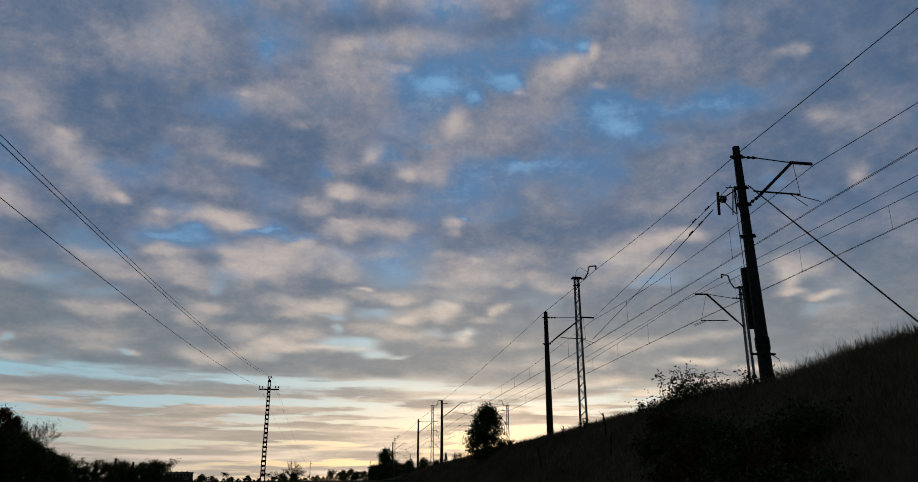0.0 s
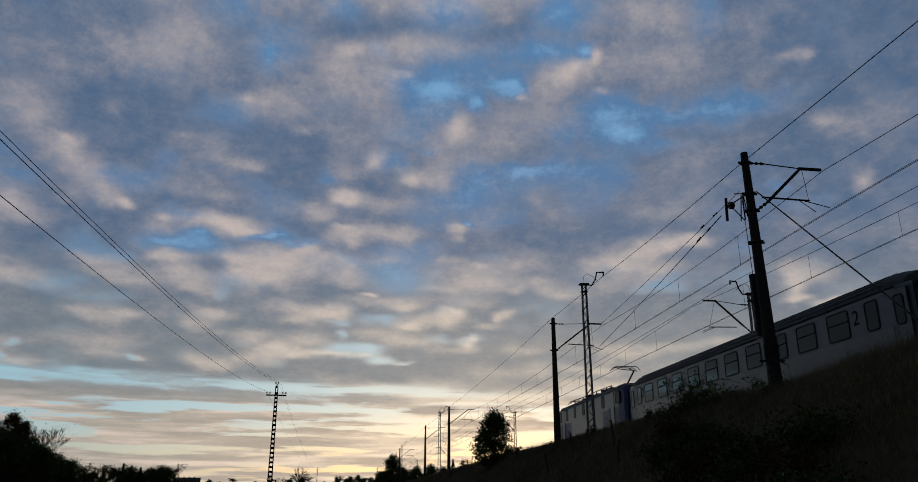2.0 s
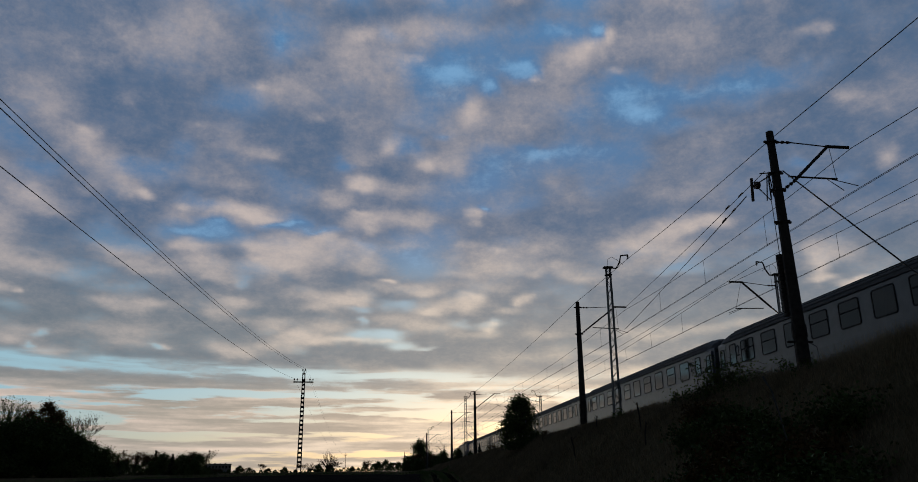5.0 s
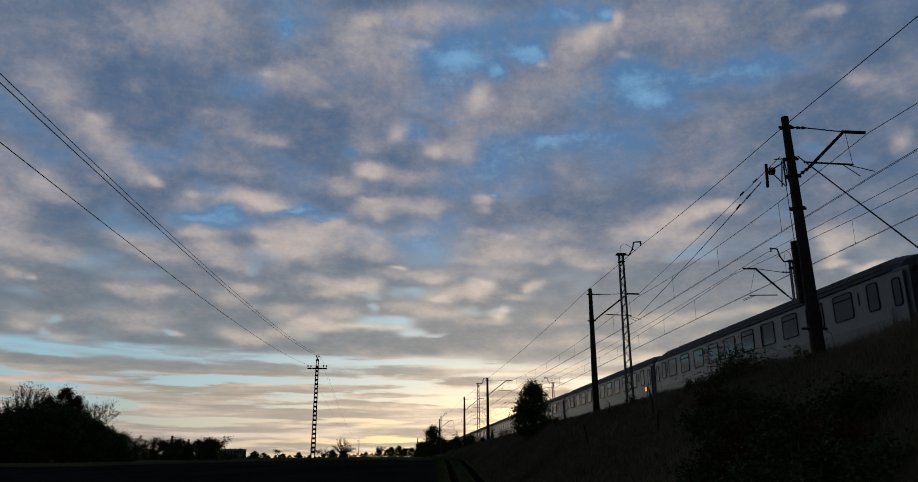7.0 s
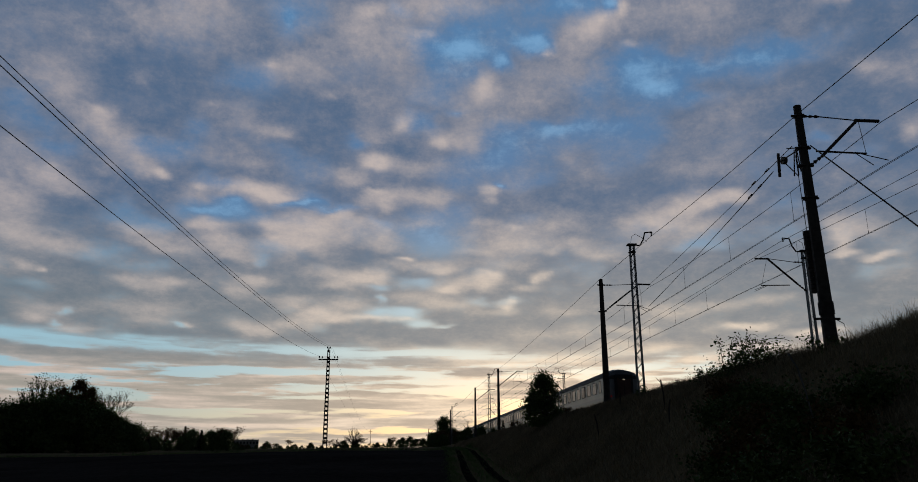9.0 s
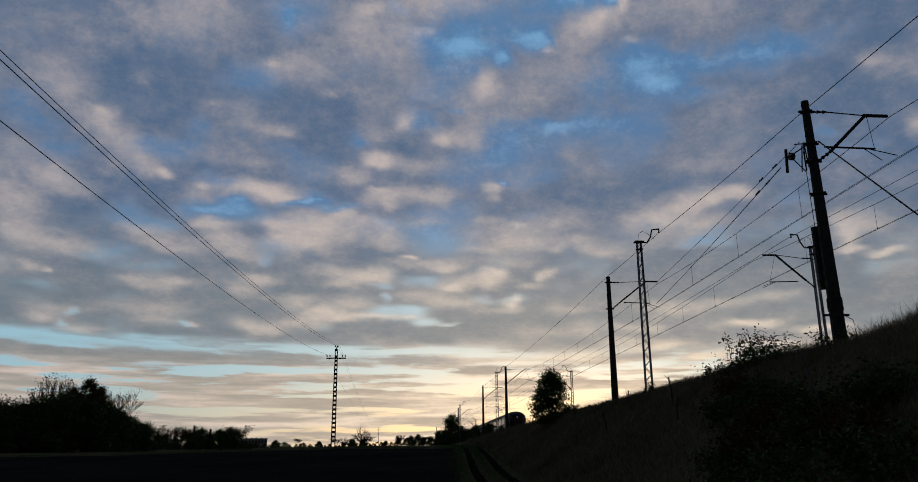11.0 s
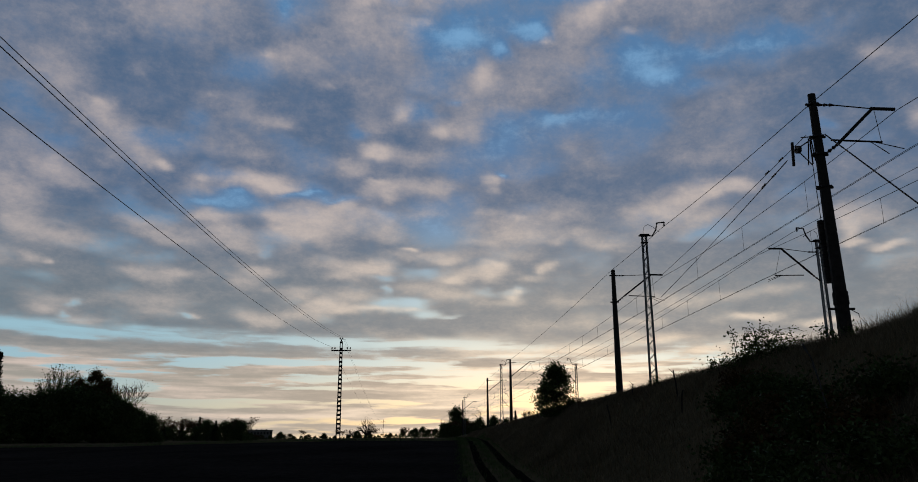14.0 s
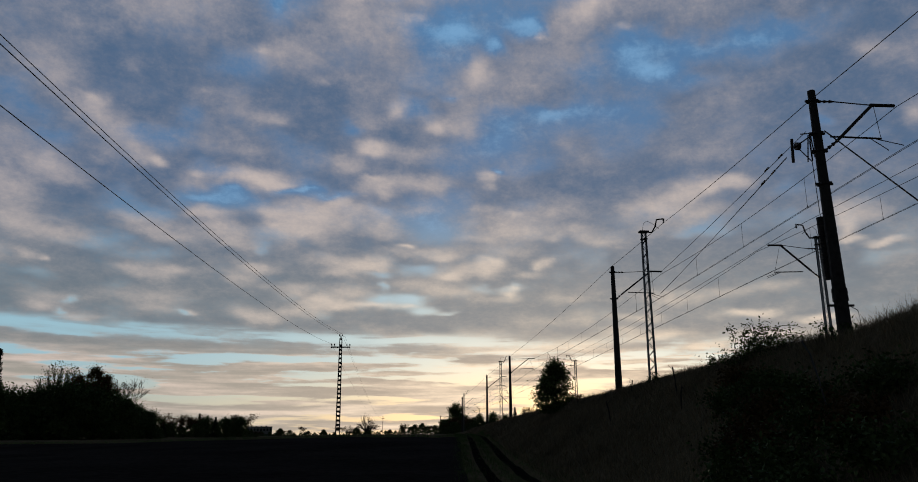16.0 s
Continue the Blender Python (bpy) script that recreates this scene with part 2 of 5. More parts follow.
def build_clouds():
    """A shallow vault of broken cloud over the whole place; cover and sunlit share are kept on its points."""
    azs = [radians(a) for a in np.concatenate([np.arange(-180, -36, 3.0), np.arange(-36, 48, 0.3), np.arange(48, 180, 3.0)])]
    rho = np.concatenate([np.linspace(0, 700, 12)[:-1], np.linspace(700, 3000, 260)[:-1], np.linspace(3000, DOME_R, 110)])
    A, P = np.meshgrid(np.array(azs), rho)
    X, Y = P * np.sin(A), P * np.cos(A)
    Z = EYE + DOME_H * (1 - (P / DOME_R) ** 2)
    el = np.degrees(np.arctan2(Z - EYE, P))
    az = np.degrees(A)
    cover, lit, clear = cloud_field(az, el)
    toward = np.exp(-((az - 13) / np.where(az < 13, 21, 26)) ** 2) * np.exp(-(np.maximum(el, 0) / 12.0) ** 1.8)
    # glow cut down outside the view, so less light falls on train and ground
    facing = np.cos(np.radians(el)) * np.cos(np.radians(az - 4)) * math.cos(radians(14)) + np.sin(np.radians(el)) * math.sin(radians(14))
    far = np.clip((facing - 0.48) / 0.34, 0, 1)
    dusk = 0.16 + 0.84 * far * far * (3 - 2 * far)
    nz, na = A.shape
    idx = np.arange(nz * na).reshape(nz, na)
    nxt = np.roll(idx, -1, 1)
    faces = np.stack([idx[:-1], nxt[:-1], nxt[1:], idx[1:]], -1).reshape(-1, 4)
    me = bpy.data.meshes.new("cloud_layer")
    me.from_pydata(np.stack([X, Y, Z], -1).reshape(-1, 3).tolist(), [], faces.tolist())
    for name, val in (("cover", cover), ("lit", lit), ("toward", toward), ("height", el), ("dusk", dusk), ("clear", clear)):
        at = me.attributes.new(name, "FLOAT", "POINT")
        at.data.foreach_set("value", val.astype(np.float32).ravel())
    at = me.attributes.new("drift", "FLOAT_VECTOR", "POINT")
    at.data.foreach_set("vector", np.stack([az, flattened(el), 0 * az], -1).astype(np.float32).ravel())
    me.polygons.foreach_set("use_smooth", [True] * len(me.polygons))
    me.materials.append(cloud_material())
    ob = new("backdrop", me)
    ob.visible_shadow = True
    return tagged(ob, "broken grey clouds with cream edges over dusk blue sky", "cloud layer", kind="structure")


# sunlit cloud heads and clear gaps: azimuth, elevation, half width, half height in degrees, strength
PUFFS = [
    (-25.5, 27.6, 3.3, 2.19, 0.25), (-14.6, 30.1, 3.1, 1.94, 0.40), (-13.4, 31.5, 2.7, 1.16, 0.42), (-16.3, 29.1, 3.4, 1.55, 0.33),
    (-24.3, 24.8, 2.2, 1.13, 0.35), (-23.2, 23.7, 1.9, 1.53, 0.40), (-21.0, 22.1, 1.3, 0.86, 0.60), (-20.9, 22.8, 0.6, 0.31, 0.65),
    (-19.6, 21.2, 1.8, 1.19, 0.50), (-18.3, 19.7, 1.6, 0.81, 0.60), (-16.9, 19.2, 0.7, 0.37, 0.95), (-24.1, 18.3, 1.1, 0.69, 0.65),
    (-22.7, 17.9, 1.6, 0.70, 0.50), (-26.1, 19.3, 1.4, 1.13, 0.40), (-25.8, 16.4, 1.7, 1.14, 0.50), (-25.7, 14.7, 1.7, 1.14, 0.45)]
PUFFS += [
    (-14.1, 18.2, 1.2, 0.58, 0.45), (-13.5, 18.7, 0.6, 0.25, 0.60), (-9.2, 18.9, 2.0, 0.68, 0.95), (-8.1, 18.6, 0.9, 0.26, 1.00),
    (-10.7, 18.7, 1.3, 0.51, 0.60), (-8.1, 16.4, 1.3, 0.51, 0.70), (-13.2, 16.0, 1.5, 0.42, 0.60), (-11.8, 24.3, 2.6, 0.82, 0.35),
    (-9.5, 23.0, 2.2, 0.59, 0.40), (-7.7, 23.0, 0.9, 0.42, 0.45), (-11.2, 21.2, 2.6, 1.05, 0.30), (-7.3, 27.8, 2.3, 1.23, 0.35),
    (-8.5, 27.9, 0.5, 0.24, 0.50), (-5.9, 27.5, 2.3, 1.24, 0.30), (-18.2, 25.6, 0.7, 0.55, 0.30), (-1.1, 31.1, 2.9, 1.42, 0.40)]
PUFFS += [
    (-0.0, 32.1, 0.8, 0.40, 0.65), (4.4, 32.2, 3.0, 1.12, 0.50), (6.0, 32.8, 3.0, 0.80, 0.50), (3.3, 30.2, 1.5, 0.49, 0.65),
    (4.3, 30.4, 0.5, 0.29, 0.80), (0.4, 29.5, 2.9, 1.23, 0.35), (-0.2, 27.0, 4.3, 2.10, 0.28), (-4.0, 25.8, 0.9, 0.34, 0.40),
    (2.1, 24.3, 0.8, 0.51, 0.65), (4.7, 23.0, 0.7, 0.43, 0.90), (6.1, 22.8, 1.9, 0.69, 0.65), (7.3, 23.2, 1.2, 0.86, 0.45),
    (-0.3, 23.2, 1.4, 0.86, 0.40), (0.0, 21.2, 1.4, 0.61, 0.90), (0.1, 21.0, 0.7, 0.43, 0.95), (-2.7, 20.3, 1.6, 0.65, 0.55)]
PUFFS += [
    (2.9, 20.9, 1.9, 0.65, 0.50), (-0.4, 19.1, 0.9, 0.22, 0.60), (-0.4, 18.4, 1.8, 0.61, 0.65), (1.9, 18.7, 2.1, 0.61, 0.55),
    (4.7, 18.5, 1.4, 0.44, 0.50), (-5.0, 16.9, 1.8, 0.61, 0.70), (-3.2, 17.4, 0.7, 0.35, 0.80), (-2.3, 16.6, 2.3, 0.61, 0.60),
    (-6.3, 16.7, 1.3, 0.65, 0.65), (3.2, 16.9, 1.4, 0.44, 0.45), (8.4, 19.2, 0.7, 0.39, 0.95), (8.2, 18.5, 0.6, 0.35, 0.50),
    (9.0, 27.0, 1.0, 0.75, 0.70), (8.5, 26.4, 0.8, 0.59, 0.75), (9.6, 25.3, 2.4, 1.27, 0.40), (7.4, 25.2, 1.2, 0.85, 0.40)]
PUFFS += [
    (13.8, 29.0, 0.4, 0.20, 0.85), (18.0, 30.6, 1.6, 0.71, 0.85), (18.6, 31.0, 0.7, 0.31, 0.95), (16.3, 30.3, 1.0, 0.40, 0.60),
    (17.4, 29.4, 2.3, 1.00, 0.50), (14.3, 27.6, 3.8, 1.65, 0.42), (12.3, 26.1, 2.8, 1.26, 0.30), (15.3, 21.2, 0.9, 0.68, 0.30),
    (16.3, 19.9, 1.8, 1.28, 0.25), (13.3, 16.5, 2.3, 0.61, 0.40), (8.3, 16.7, 1.4, 0.44, 0.40), (20.7, 31.4, 0.6, 0.54, 0.95),
    (20.8, 28.6, 0.6, 0.32, 0.60), (20.1, 30.3, 0.6, 0.63, 0.60), (23.6, 30.3, 4.0, 1.73, 0.31), (26.6, 29.4, 2.6, 1.52, 0.23)]
PUFFS += [
    (28.5, 30.2, 1.7, 1.12, 0.20), (35.7, 29.0, 1.1, 0.49, 0.50), (36.5, 29.0, 0.6, 0.21, 0.50), (33.1, 28.1, 1.5, 1.09, 0.16),
    (37.0, 24.5, 1.1, 0.54, 0.50), (37.7, 24.0, 1.7, 0.72, 0.26), (38.9, 23.0, 1.3, 0.89, 0.23), (26.9, 23.3, 2.5, 1.39, 0.26),
    (30.7, 23.9, 2.7, 0.77, 0.23), (27.3, 20.8, 2.8, 1.60, 0.20), (23.0, 20.1, 3.0, 1.24, 0.18), (23.0, 17.0, 2.1, 0.58, 0.75),
    (25.2, 17.4, 1.8, 0.57, 0.75), (26.8, 17.4, 1.0, 0.41, 0.70), (20.8, 16.3, 1.7, 0.51, 0.60), (38.6, 20.0, 0.8, 0.79, 0.70)]
PUFFS += [
    (34.3, 18.2, 1.4, 0.76, 0.26), (36.3, 17.0, 1.4, 0.75, 0.26), (33.8, 14.9, 1.8, 0.61, 0.45), (21.6, 16.0, 2.5, 0.67, 0.45),
    (16.2, 14.2, 1.8, 0.43, 0.50), (14.9, 15.0, 1.3, 0.52, 0.50), (24.1, 15.4, 2.5, 0.58, 0.50), (33.3, 13.2, 0.5, 0.62, 0.85),
    (33.3, 14.0, 0.7, 0.69, 0.65), (33.4, 12.6, 0.9, 0.23, 0.95), (35.4, 12.2, 1.0, 0.19, 1.00), (34.7, 14.2, 1.4, 0.61, 0.50),
    (20.2, 14.9, 2.6, 0.85, 0.35), (26.0, 8.4, 1.7, 0.32, 0.90), (30.1, 7.8, 1.6, 0.27, 0.90), (20.6, 7.2, 1.8, 0.33, 0.80)]
PUFFS += [
    (23.3, 6.3, 1.6, 0.33, 0.80), (20.0, 5.8, 1.6, 0.25, 0.90), (16.7, 5.7, 2.1, 0.34, 0.90), (27.3, 6.9, 2.3, 0.32, 0.60),
    (32.1, 7.1, 1.4, 0.23, 0.60), (18.6, 8.4, 1.7, 0.25, 0.50), (28.5, 10.1, 1.9, 0.40, 0.40), (25.4, 9.9, 2.0, 0.33, 0.35),
    (14.2, 6.6, 1.7, 0.42, 0.80), (17.3, 7.3, 1.5, 0.51, 0.60), (21.7, 9.7, 2.5, 0.58, 0.40), (36.6, 12.8, 1.3, 0.75, 0.40),
    (36.6, 10.9, 1.3, 0.74, 0.30), (-23.1, 13.7, 1.9, 0.70, 0.60), (-25.6, 13.8, 1.2, 0.76, 0.50), (-23.7, 11.9, 0.3, 0.15, 1.00)]
PUFFS += [
    (-25.1, 12.1, 1.0, 0.30, 0.50), (-16.8, 14.6, 1.8, 0.66, 0.50), (-18.0, 15.3, 1.2, 0.41, 0.35), (-13.6, 15.9, 1.2, 0.42, 0.50),
    (-12.7, 14.9, 1.5, 0.59, 0.65), (-11.2, 14.2, 1.7, 0.59, 0.60), (-15.1, 13.9, 1.2, 0.50, 0.45), (-6.7, 15.5, 2.0, 1.08, 0.65),
    (-5.4, 16.5, 1.3, 0.43, 0.60), (-17.3, 11.5, 1.7, 0.49, 0.60), (-18.9, 11.7, 1.1, 0.32, 0.40), (-15.0, 11.6, 1.2, 0.33, 0.50),
    (-10.3, 12.4, 1.5, 0.42, 0.70), (-11.3, 11.7, 1.2, 0.34, 0.50), (-17.6, 9.8, 2.7, 0.56, 0.50), (-17.2, 8.8, 1.9, 0.40, 0.50)]
PUFFS += [
    (-23.8, 9.3, 1.7, 0.54, 0.50), (-23.9, 8.8, 1.0, 0.30, 0.50), (-21.6, 8.2, 1.2, 0.31, 0.50), (-9.7, 11.1, 1.5, 0.34, 0.40),
    (-6.7, 10.8, 1.3, 0.51, 0.55), (-9.6, 8.6, 1.7, 0.42, 0.55), (-6.7, 9.1, 1.7, 0.43, 0.50), (-10.8, 9.0, 1.2, 0.42, 0.40),
    (-14.5, 8.8, 0.4, 0.16, 0.60), (-5.9, 15.2, 2.2, 1.08, 0.60), (-3.6, 17.0, 1.8, 0.65, 0.55), (-2.3, 15.7, 1.8, 0.65, 0.50),
    (-0.5, 16.2, 0.5, 0.61, 0.50), (-0.0, 15.4, 1.4, 0.61, 0.55), (1.8, 14.2, 0.5, 0.18, 0.90), (-1.4, 12.7, 1.8, 0.52, 0.70)]
PUFFS += [
    (-0.5, 12.4, 0.9, 0.26, 0.90), (-2.8, 12.0, 1.8, 0.43, 0.55), (3.1, 13.6, 2.7, 0.44, 0.65), (4.9, 13.2, 1.4, 0.35, 0.65),
    (6.7, 12.3, 2.3, 0.44, 0.75), (8.3, 12.7, 0.9, 0.35, 0.90), (4.8, 11.9, 0.9, 0.26, 0.90), (3.0, 11.2, 1.8, 0.53, 0.60),
    (4.8, 10.6, 1.8, 0.44, 0.55), (11.8, 12.5, 0.5, 0.35, 0.90), (12.5, 12.7, 0.5, 0.35, 0.80), (11.1, 11.8, 0.9, 0.26, 0.50),
    (9.6, 15.6, 2.7, 0.79, 0.50), (11.3, 14.9, 1.8, 0.61, 0.55), (13.1, 14.4, 0.7, 0.35, 0.60), (10.1, 16.2, 0.5, 0.22, 0.70)]
PUFFS += [
    (7.7, 14.5, 1.8, 0.44, 0.50), (9.4, 13.6, 2.3, 0.53, 0.50), (8.8, 10.6, 0.6, 0.31, 0.85), (9.5, 10.9, 0.4, 0.22, 0.90),
    (8.3, 10.1, 1.3, 0.35, 0.50), (-4.1, 13.1, 1.8, 0.43, 0.50), (-2.8, 10.5, 1.8, 0.43, 0.60), (-3.6, 9.6, 2.6, 0.34, 0.70),
    (-1.5, 9.6, 1.8, 0.17, 0.90), (1.6, 9.6, 0.9, 0.17, 1.00), (-4.9, 10.0, 1.3, 0.34, 0.80), (-0.6, 7.9, 1.7, 0.34, 0.40),
    (2.0, 7.3, 2.2, 0.34, 0.55), (6.4, 7.5, 2.6, 0.43, 0.40), (5.5, 6.7, 2.6, 0.34, 0.70), (8.6, 6.2, 1.7, 0.34, 0.90)]
PUFFS += [
    (11.6, 6.4, 1.7, 0.34, 0.90), (-0.6, 5.8, 1.7, 0.26, 0.70), (2.0, 5.4, 2.6, 0.17, 0.80), (13.6, 10.0, 1.7, 0.52, 0.45),
    (14.4, 8.5, 1.7, 0.43, 0.40), (10.9, 8.3, 1.8, 0.43, 0.35), (3.1, 35.9, 4.6, 1.15, 0.55), (13.3, 36.1, 5.5, 1.13, 0.50),
    (25.1, 33.9, 3.6, 1.46, 0.50), (33.5, 32.1, 3.1, 1.05, 0.26), (-16.2, 34.1, 4.0, 1.48, 0.35), (41.2, 24.2, 1.6, 1.37, 0.26),
    (40.4, 17.0, 1.3, 1.43, 0.26), (-28.6, 17.5, 1.9, 2.21, 0.40), (-27.7, 12.0, 1.6, 0.74, 0.50), (-29.2, 24.8, 2.0, 1.79, 0.30)]
PUFFS += [
    (-6.9, 35.0, 2.9, 1.15, 0.40)]
GAPS = [
    (-10.0, 27.1, 2.0, 1.02, 0.60), (-11.4, 26.2, 1.3, 0.61, 0.40), (-7.8, 31.6, 1.4, 1.58, 0.50), (-7.3, 31.0, 0.5, 0.80, 0.60),
    (-5.9, 32.0, 1.9, 1.59, 0.60), (-14.3, 22.7, 1.3, 0.82, 0.55), (-17.5, 21.1, 1.6, 0.65, 0.60), (-15.5, 20.7, 1.7, 0.82, 0.50),
    (-23.7, 19.9, 1.6, 0.69, 0.60), (-25.6, 21.5, 1.6, 0.75, 0.50), (-26.5, 22.8, 1.4, 0.74, 0.40), (-12.4, 19.0, 1.7, 0.42, 0.70),
    (-11.5, 17.8, 1.3, 0.51, 0.80), (-13.6, 17.0, 1.7, 0.58, 0.85), (-11.1, 17.0, 2.6, 0.68, 0.80), (-7.6, 18.1, 1.3, 0.34, 0.80)]
GAPS += [
    (-6.3, 18.6, 1.3, 0.60, 0.70), (-5.9, 20.3, 1.8, 0.86, 0.50), (-8.1, 21.7, 1.8, 0.68, 0.40), (-19.6, 16.1, 1.5, 0.80, 0.40),
    (-17.6, 15.7, 1.6, 0.61, 0.60), (5.7, 29.6, 3.4, 1.23, 0.75), (7.7, 29.4, 2.0, 0.58, 0.90), (10.2, 30.3, 3.9, 1.02, 0.65),
    (12.6, 29.8, 1.2, 0.57, 0.90), (13.5, 29.3, 1.2, 0.41, 0.85), (11.4, 31.9, 4.4, 1.20, 0.55), (16.7, 31.9, 2.4, 0.78, 0.80),
    (19.6, 31.8, 0.9, 0.62, 1.00), (10.1, 28.7, 0.7, 0.66, 0.90), (6.6, 27.9, 2.4, 1.04, 0.75), (4.6, 26.3, 2.4, 1.27, 0.60)]
GAPS += [
    (2.6, 24.5, 1.4, 0.43, 0.60), (3.5, 23.9, 1.4, 0.51, 0.70), (6.0, 25.0, 0.6, 0.26, 0.80), (1.9, 32.2, 0.7, 0.56, 0.60),
    (-1.7, 22.5, 0.9, 0.52, 0.70), (13.9, 23.5, 1.6, 0.51, 0.85), (10.2, 23.6, 1.9, 0.85, 0.60), (11.5, 22.3, 4.2, 1.50, 0.75),
    (16.7, 23.5, 2.7, 1.26, 0.75), (17.5, 26.1, 1.8, 1.23, 0.70), (8.1, 21.1, 2.8, 1.08, 0.65), (11.7, 19.7, 2.3, 0.87, 0.65),
    (9.4, 19.7, 0.7, 0.35, 0.90), (6.1, 19.8, 1.9, 0.87, 0.50), (22.4, 25.6, 2.0, 0.89, 0.95), (20.8, 26.6, 1.8, 1.61, 0.75)]
GAPS += [
    (23.1, 27.1, 4.0, 0.99, 0.75), (27.4, 26.5, 2.9, 0.97, 0.70), (30.3, 26.0, 2.4, 0.95, 0.55), (20.3, 22.9, 2.7, 1.66, 0.60),
    (25.0, 24.6, 2.1, 0.48, 0.70), (31.6, 26.5, 2.4, 0.75, 0.50), (18.7, 21.0, 1.3, 1.26, 0.40), (34.4, 26.3, 1.9, 0.73, 0.40),
    (30.5, 27.5, 1.2, 1.12, 0.40), (32.9, 20.6, 0.9, 0.38, 0.60), (34.2, 19.4, 1.4, 0.46, 0.40), (18.6, 15.8, 1.7, 0.85, 0.30),
    (24.8, 14.5, 2.4, 0.58, 0.65), (23.5, 14.2, 1.6, 0.42, 0.50), (30.3, 16.4, 1.1, 0.47, 0.40), (35.3, 11.4, 1.4, 0.38, 0.40)]
GAPS += [
    (30.3, 14.4, 1.5, 0.55, 0.40), (28.7, 19.0, 1.2, 0.80, 0.30), (4.5, 15.4, 2.7, 1.10, 0.75), (2.3, 16.3, 2.3, 1.10, 0.60),
    (5.5, 17.2, 2.8, 0.88, 0.55), (-0.5, 16.7, 0.5, 0.44, 0.60), (-4.1, 17.8, 1.8, 0.26, 0.85), (-5.9, 18.2, 1.3, 0.22, 0.80),
    (1.6, 9.9, 1.6, 0.44, 1.00), (-0.6, 9.9, 1.1, 0.35, 0.90), (3.0, 9.3, 1.1, 0.30, 0.90), (0.1, 11.0, 0.4, 0.35, 0.80),
    (4.7, 9.0, 0.9, 0.13, 0.70), (2.6, 12.3, 1.4, 0.35, 0.60), (-0.1, 11.9, 0.9, 0.26, 0.80), (9.3, 11.0, 0.9, 0.35, 0.60)]
GAPS += [
    (7.0, 11.0, 1.1, 0.35, 0.50), (-9.3, 13.7, 0.6, 0.34, 0.60), (-8.5, 14.6, 1.7, 0.60, 0.50), (-19.0, 13.4, 1.9, 0.64, 0.40),
    (-21.6, 13.1, 1.5, 0.39, 0.40), (-22.2, 9.3, 0.4, 0.31, 0.80), (-22.6, 8.5, 0.3, 0.19, 0.80), (-18.6, 7.7, 0.9, 0.28, 0.90),
    (-24.6, 7.7, 1.3, 0.15, 0.90), (-22.2, 7.0, 2.1, 0.19, 0.90), (-24.2, 7.2, 1.0, 0.11, 0.70), (-15.1, 8.8, 0.5, 0.12, 0.80),
    (-7.5, 10.4, 1.3, 0.43, 0.30), (-4.9, 8.9, 0.9, 0.43, 0.40), (-17.8, 12.6, 2.3, 0.41, 0.40), (-23.9, 10.9, 1.4, 0.38, 0.30)]
GAPS += [
    (11.5, 17.1, 1.4, 0.44, 0.30), (15.6, 13.0, 1.3, 0.65, 0.30), (8.2, 35.5, 3.0, 1.54, 0.80), (18.1, 34.5, 2.9, 1.51, 0.80),
    (-1.9, 35.4, 2.0, 1.15, 0.60), (29.5, 33.1, 1.7, 1.43, 0.40), (-10.7, 34.2, 1.9, 1.52, 0.50)]
SHADES = [
    (23.8, 12.9, 3.3, 1.24, 0.55), (21.8, 27.3, 8.9, 2.40, 0.30), (13.4, 23.0, 6.5, 2.13, 0.30), (34.0, 24.5, 4.5, 2.23, 0.30),
    (31.7, 11.4, 2.2, 0.78, 0.30), (2.0, 8.0, 5.7, 0.61, 0.50), (-7.9, 7.5, 5.8, 0.34, 0.70), (-16.7, 7.2, 2.3, 0.24, 0.60),
    (8.7, 8.8, 4.4, 0.87, 0.30), (15.2, 18.2, 2.2, 1.29, 0.45), (11.6, 18.4, 2.7, 0.87, 0.35), (-8.1, 21.7, 1.6, 0.68, 0.60),
    (-19.9, 25.3, 3.2, 1.17, 0.40), (-4.0, 23.9, 2.3, 1.70, 0.30), (3.4, 22.0, 1.9, 0.87, 0.30), (18.9, 18.8, 2.6, 1.27, 0.35)]
SHADES += [
    (-15.7, 25.6, 2.5, 1.20, 0.20), (33.8, 25.3, 2.3, 1.11, 0.30), (29.4, 20.9, 2.0, 0.98, 0.25), (-20.7, 10.8, 1.8, 0.40, 0.30),
    (-13.6, 8.0, 3.2, 0.33, 0.50), (-24.2, 7.0, 1.7, 0.30, 0.40), (-0.1, 9.0, 1.8, 0.26, 0.30), (-5.8, 11.7, 1.7, 0.34, 0.30),
    (16.2, 9.9, 2.6, 0.85, 0.25), (18.3, 12.8, 2.1, 0.60, 0.30)]
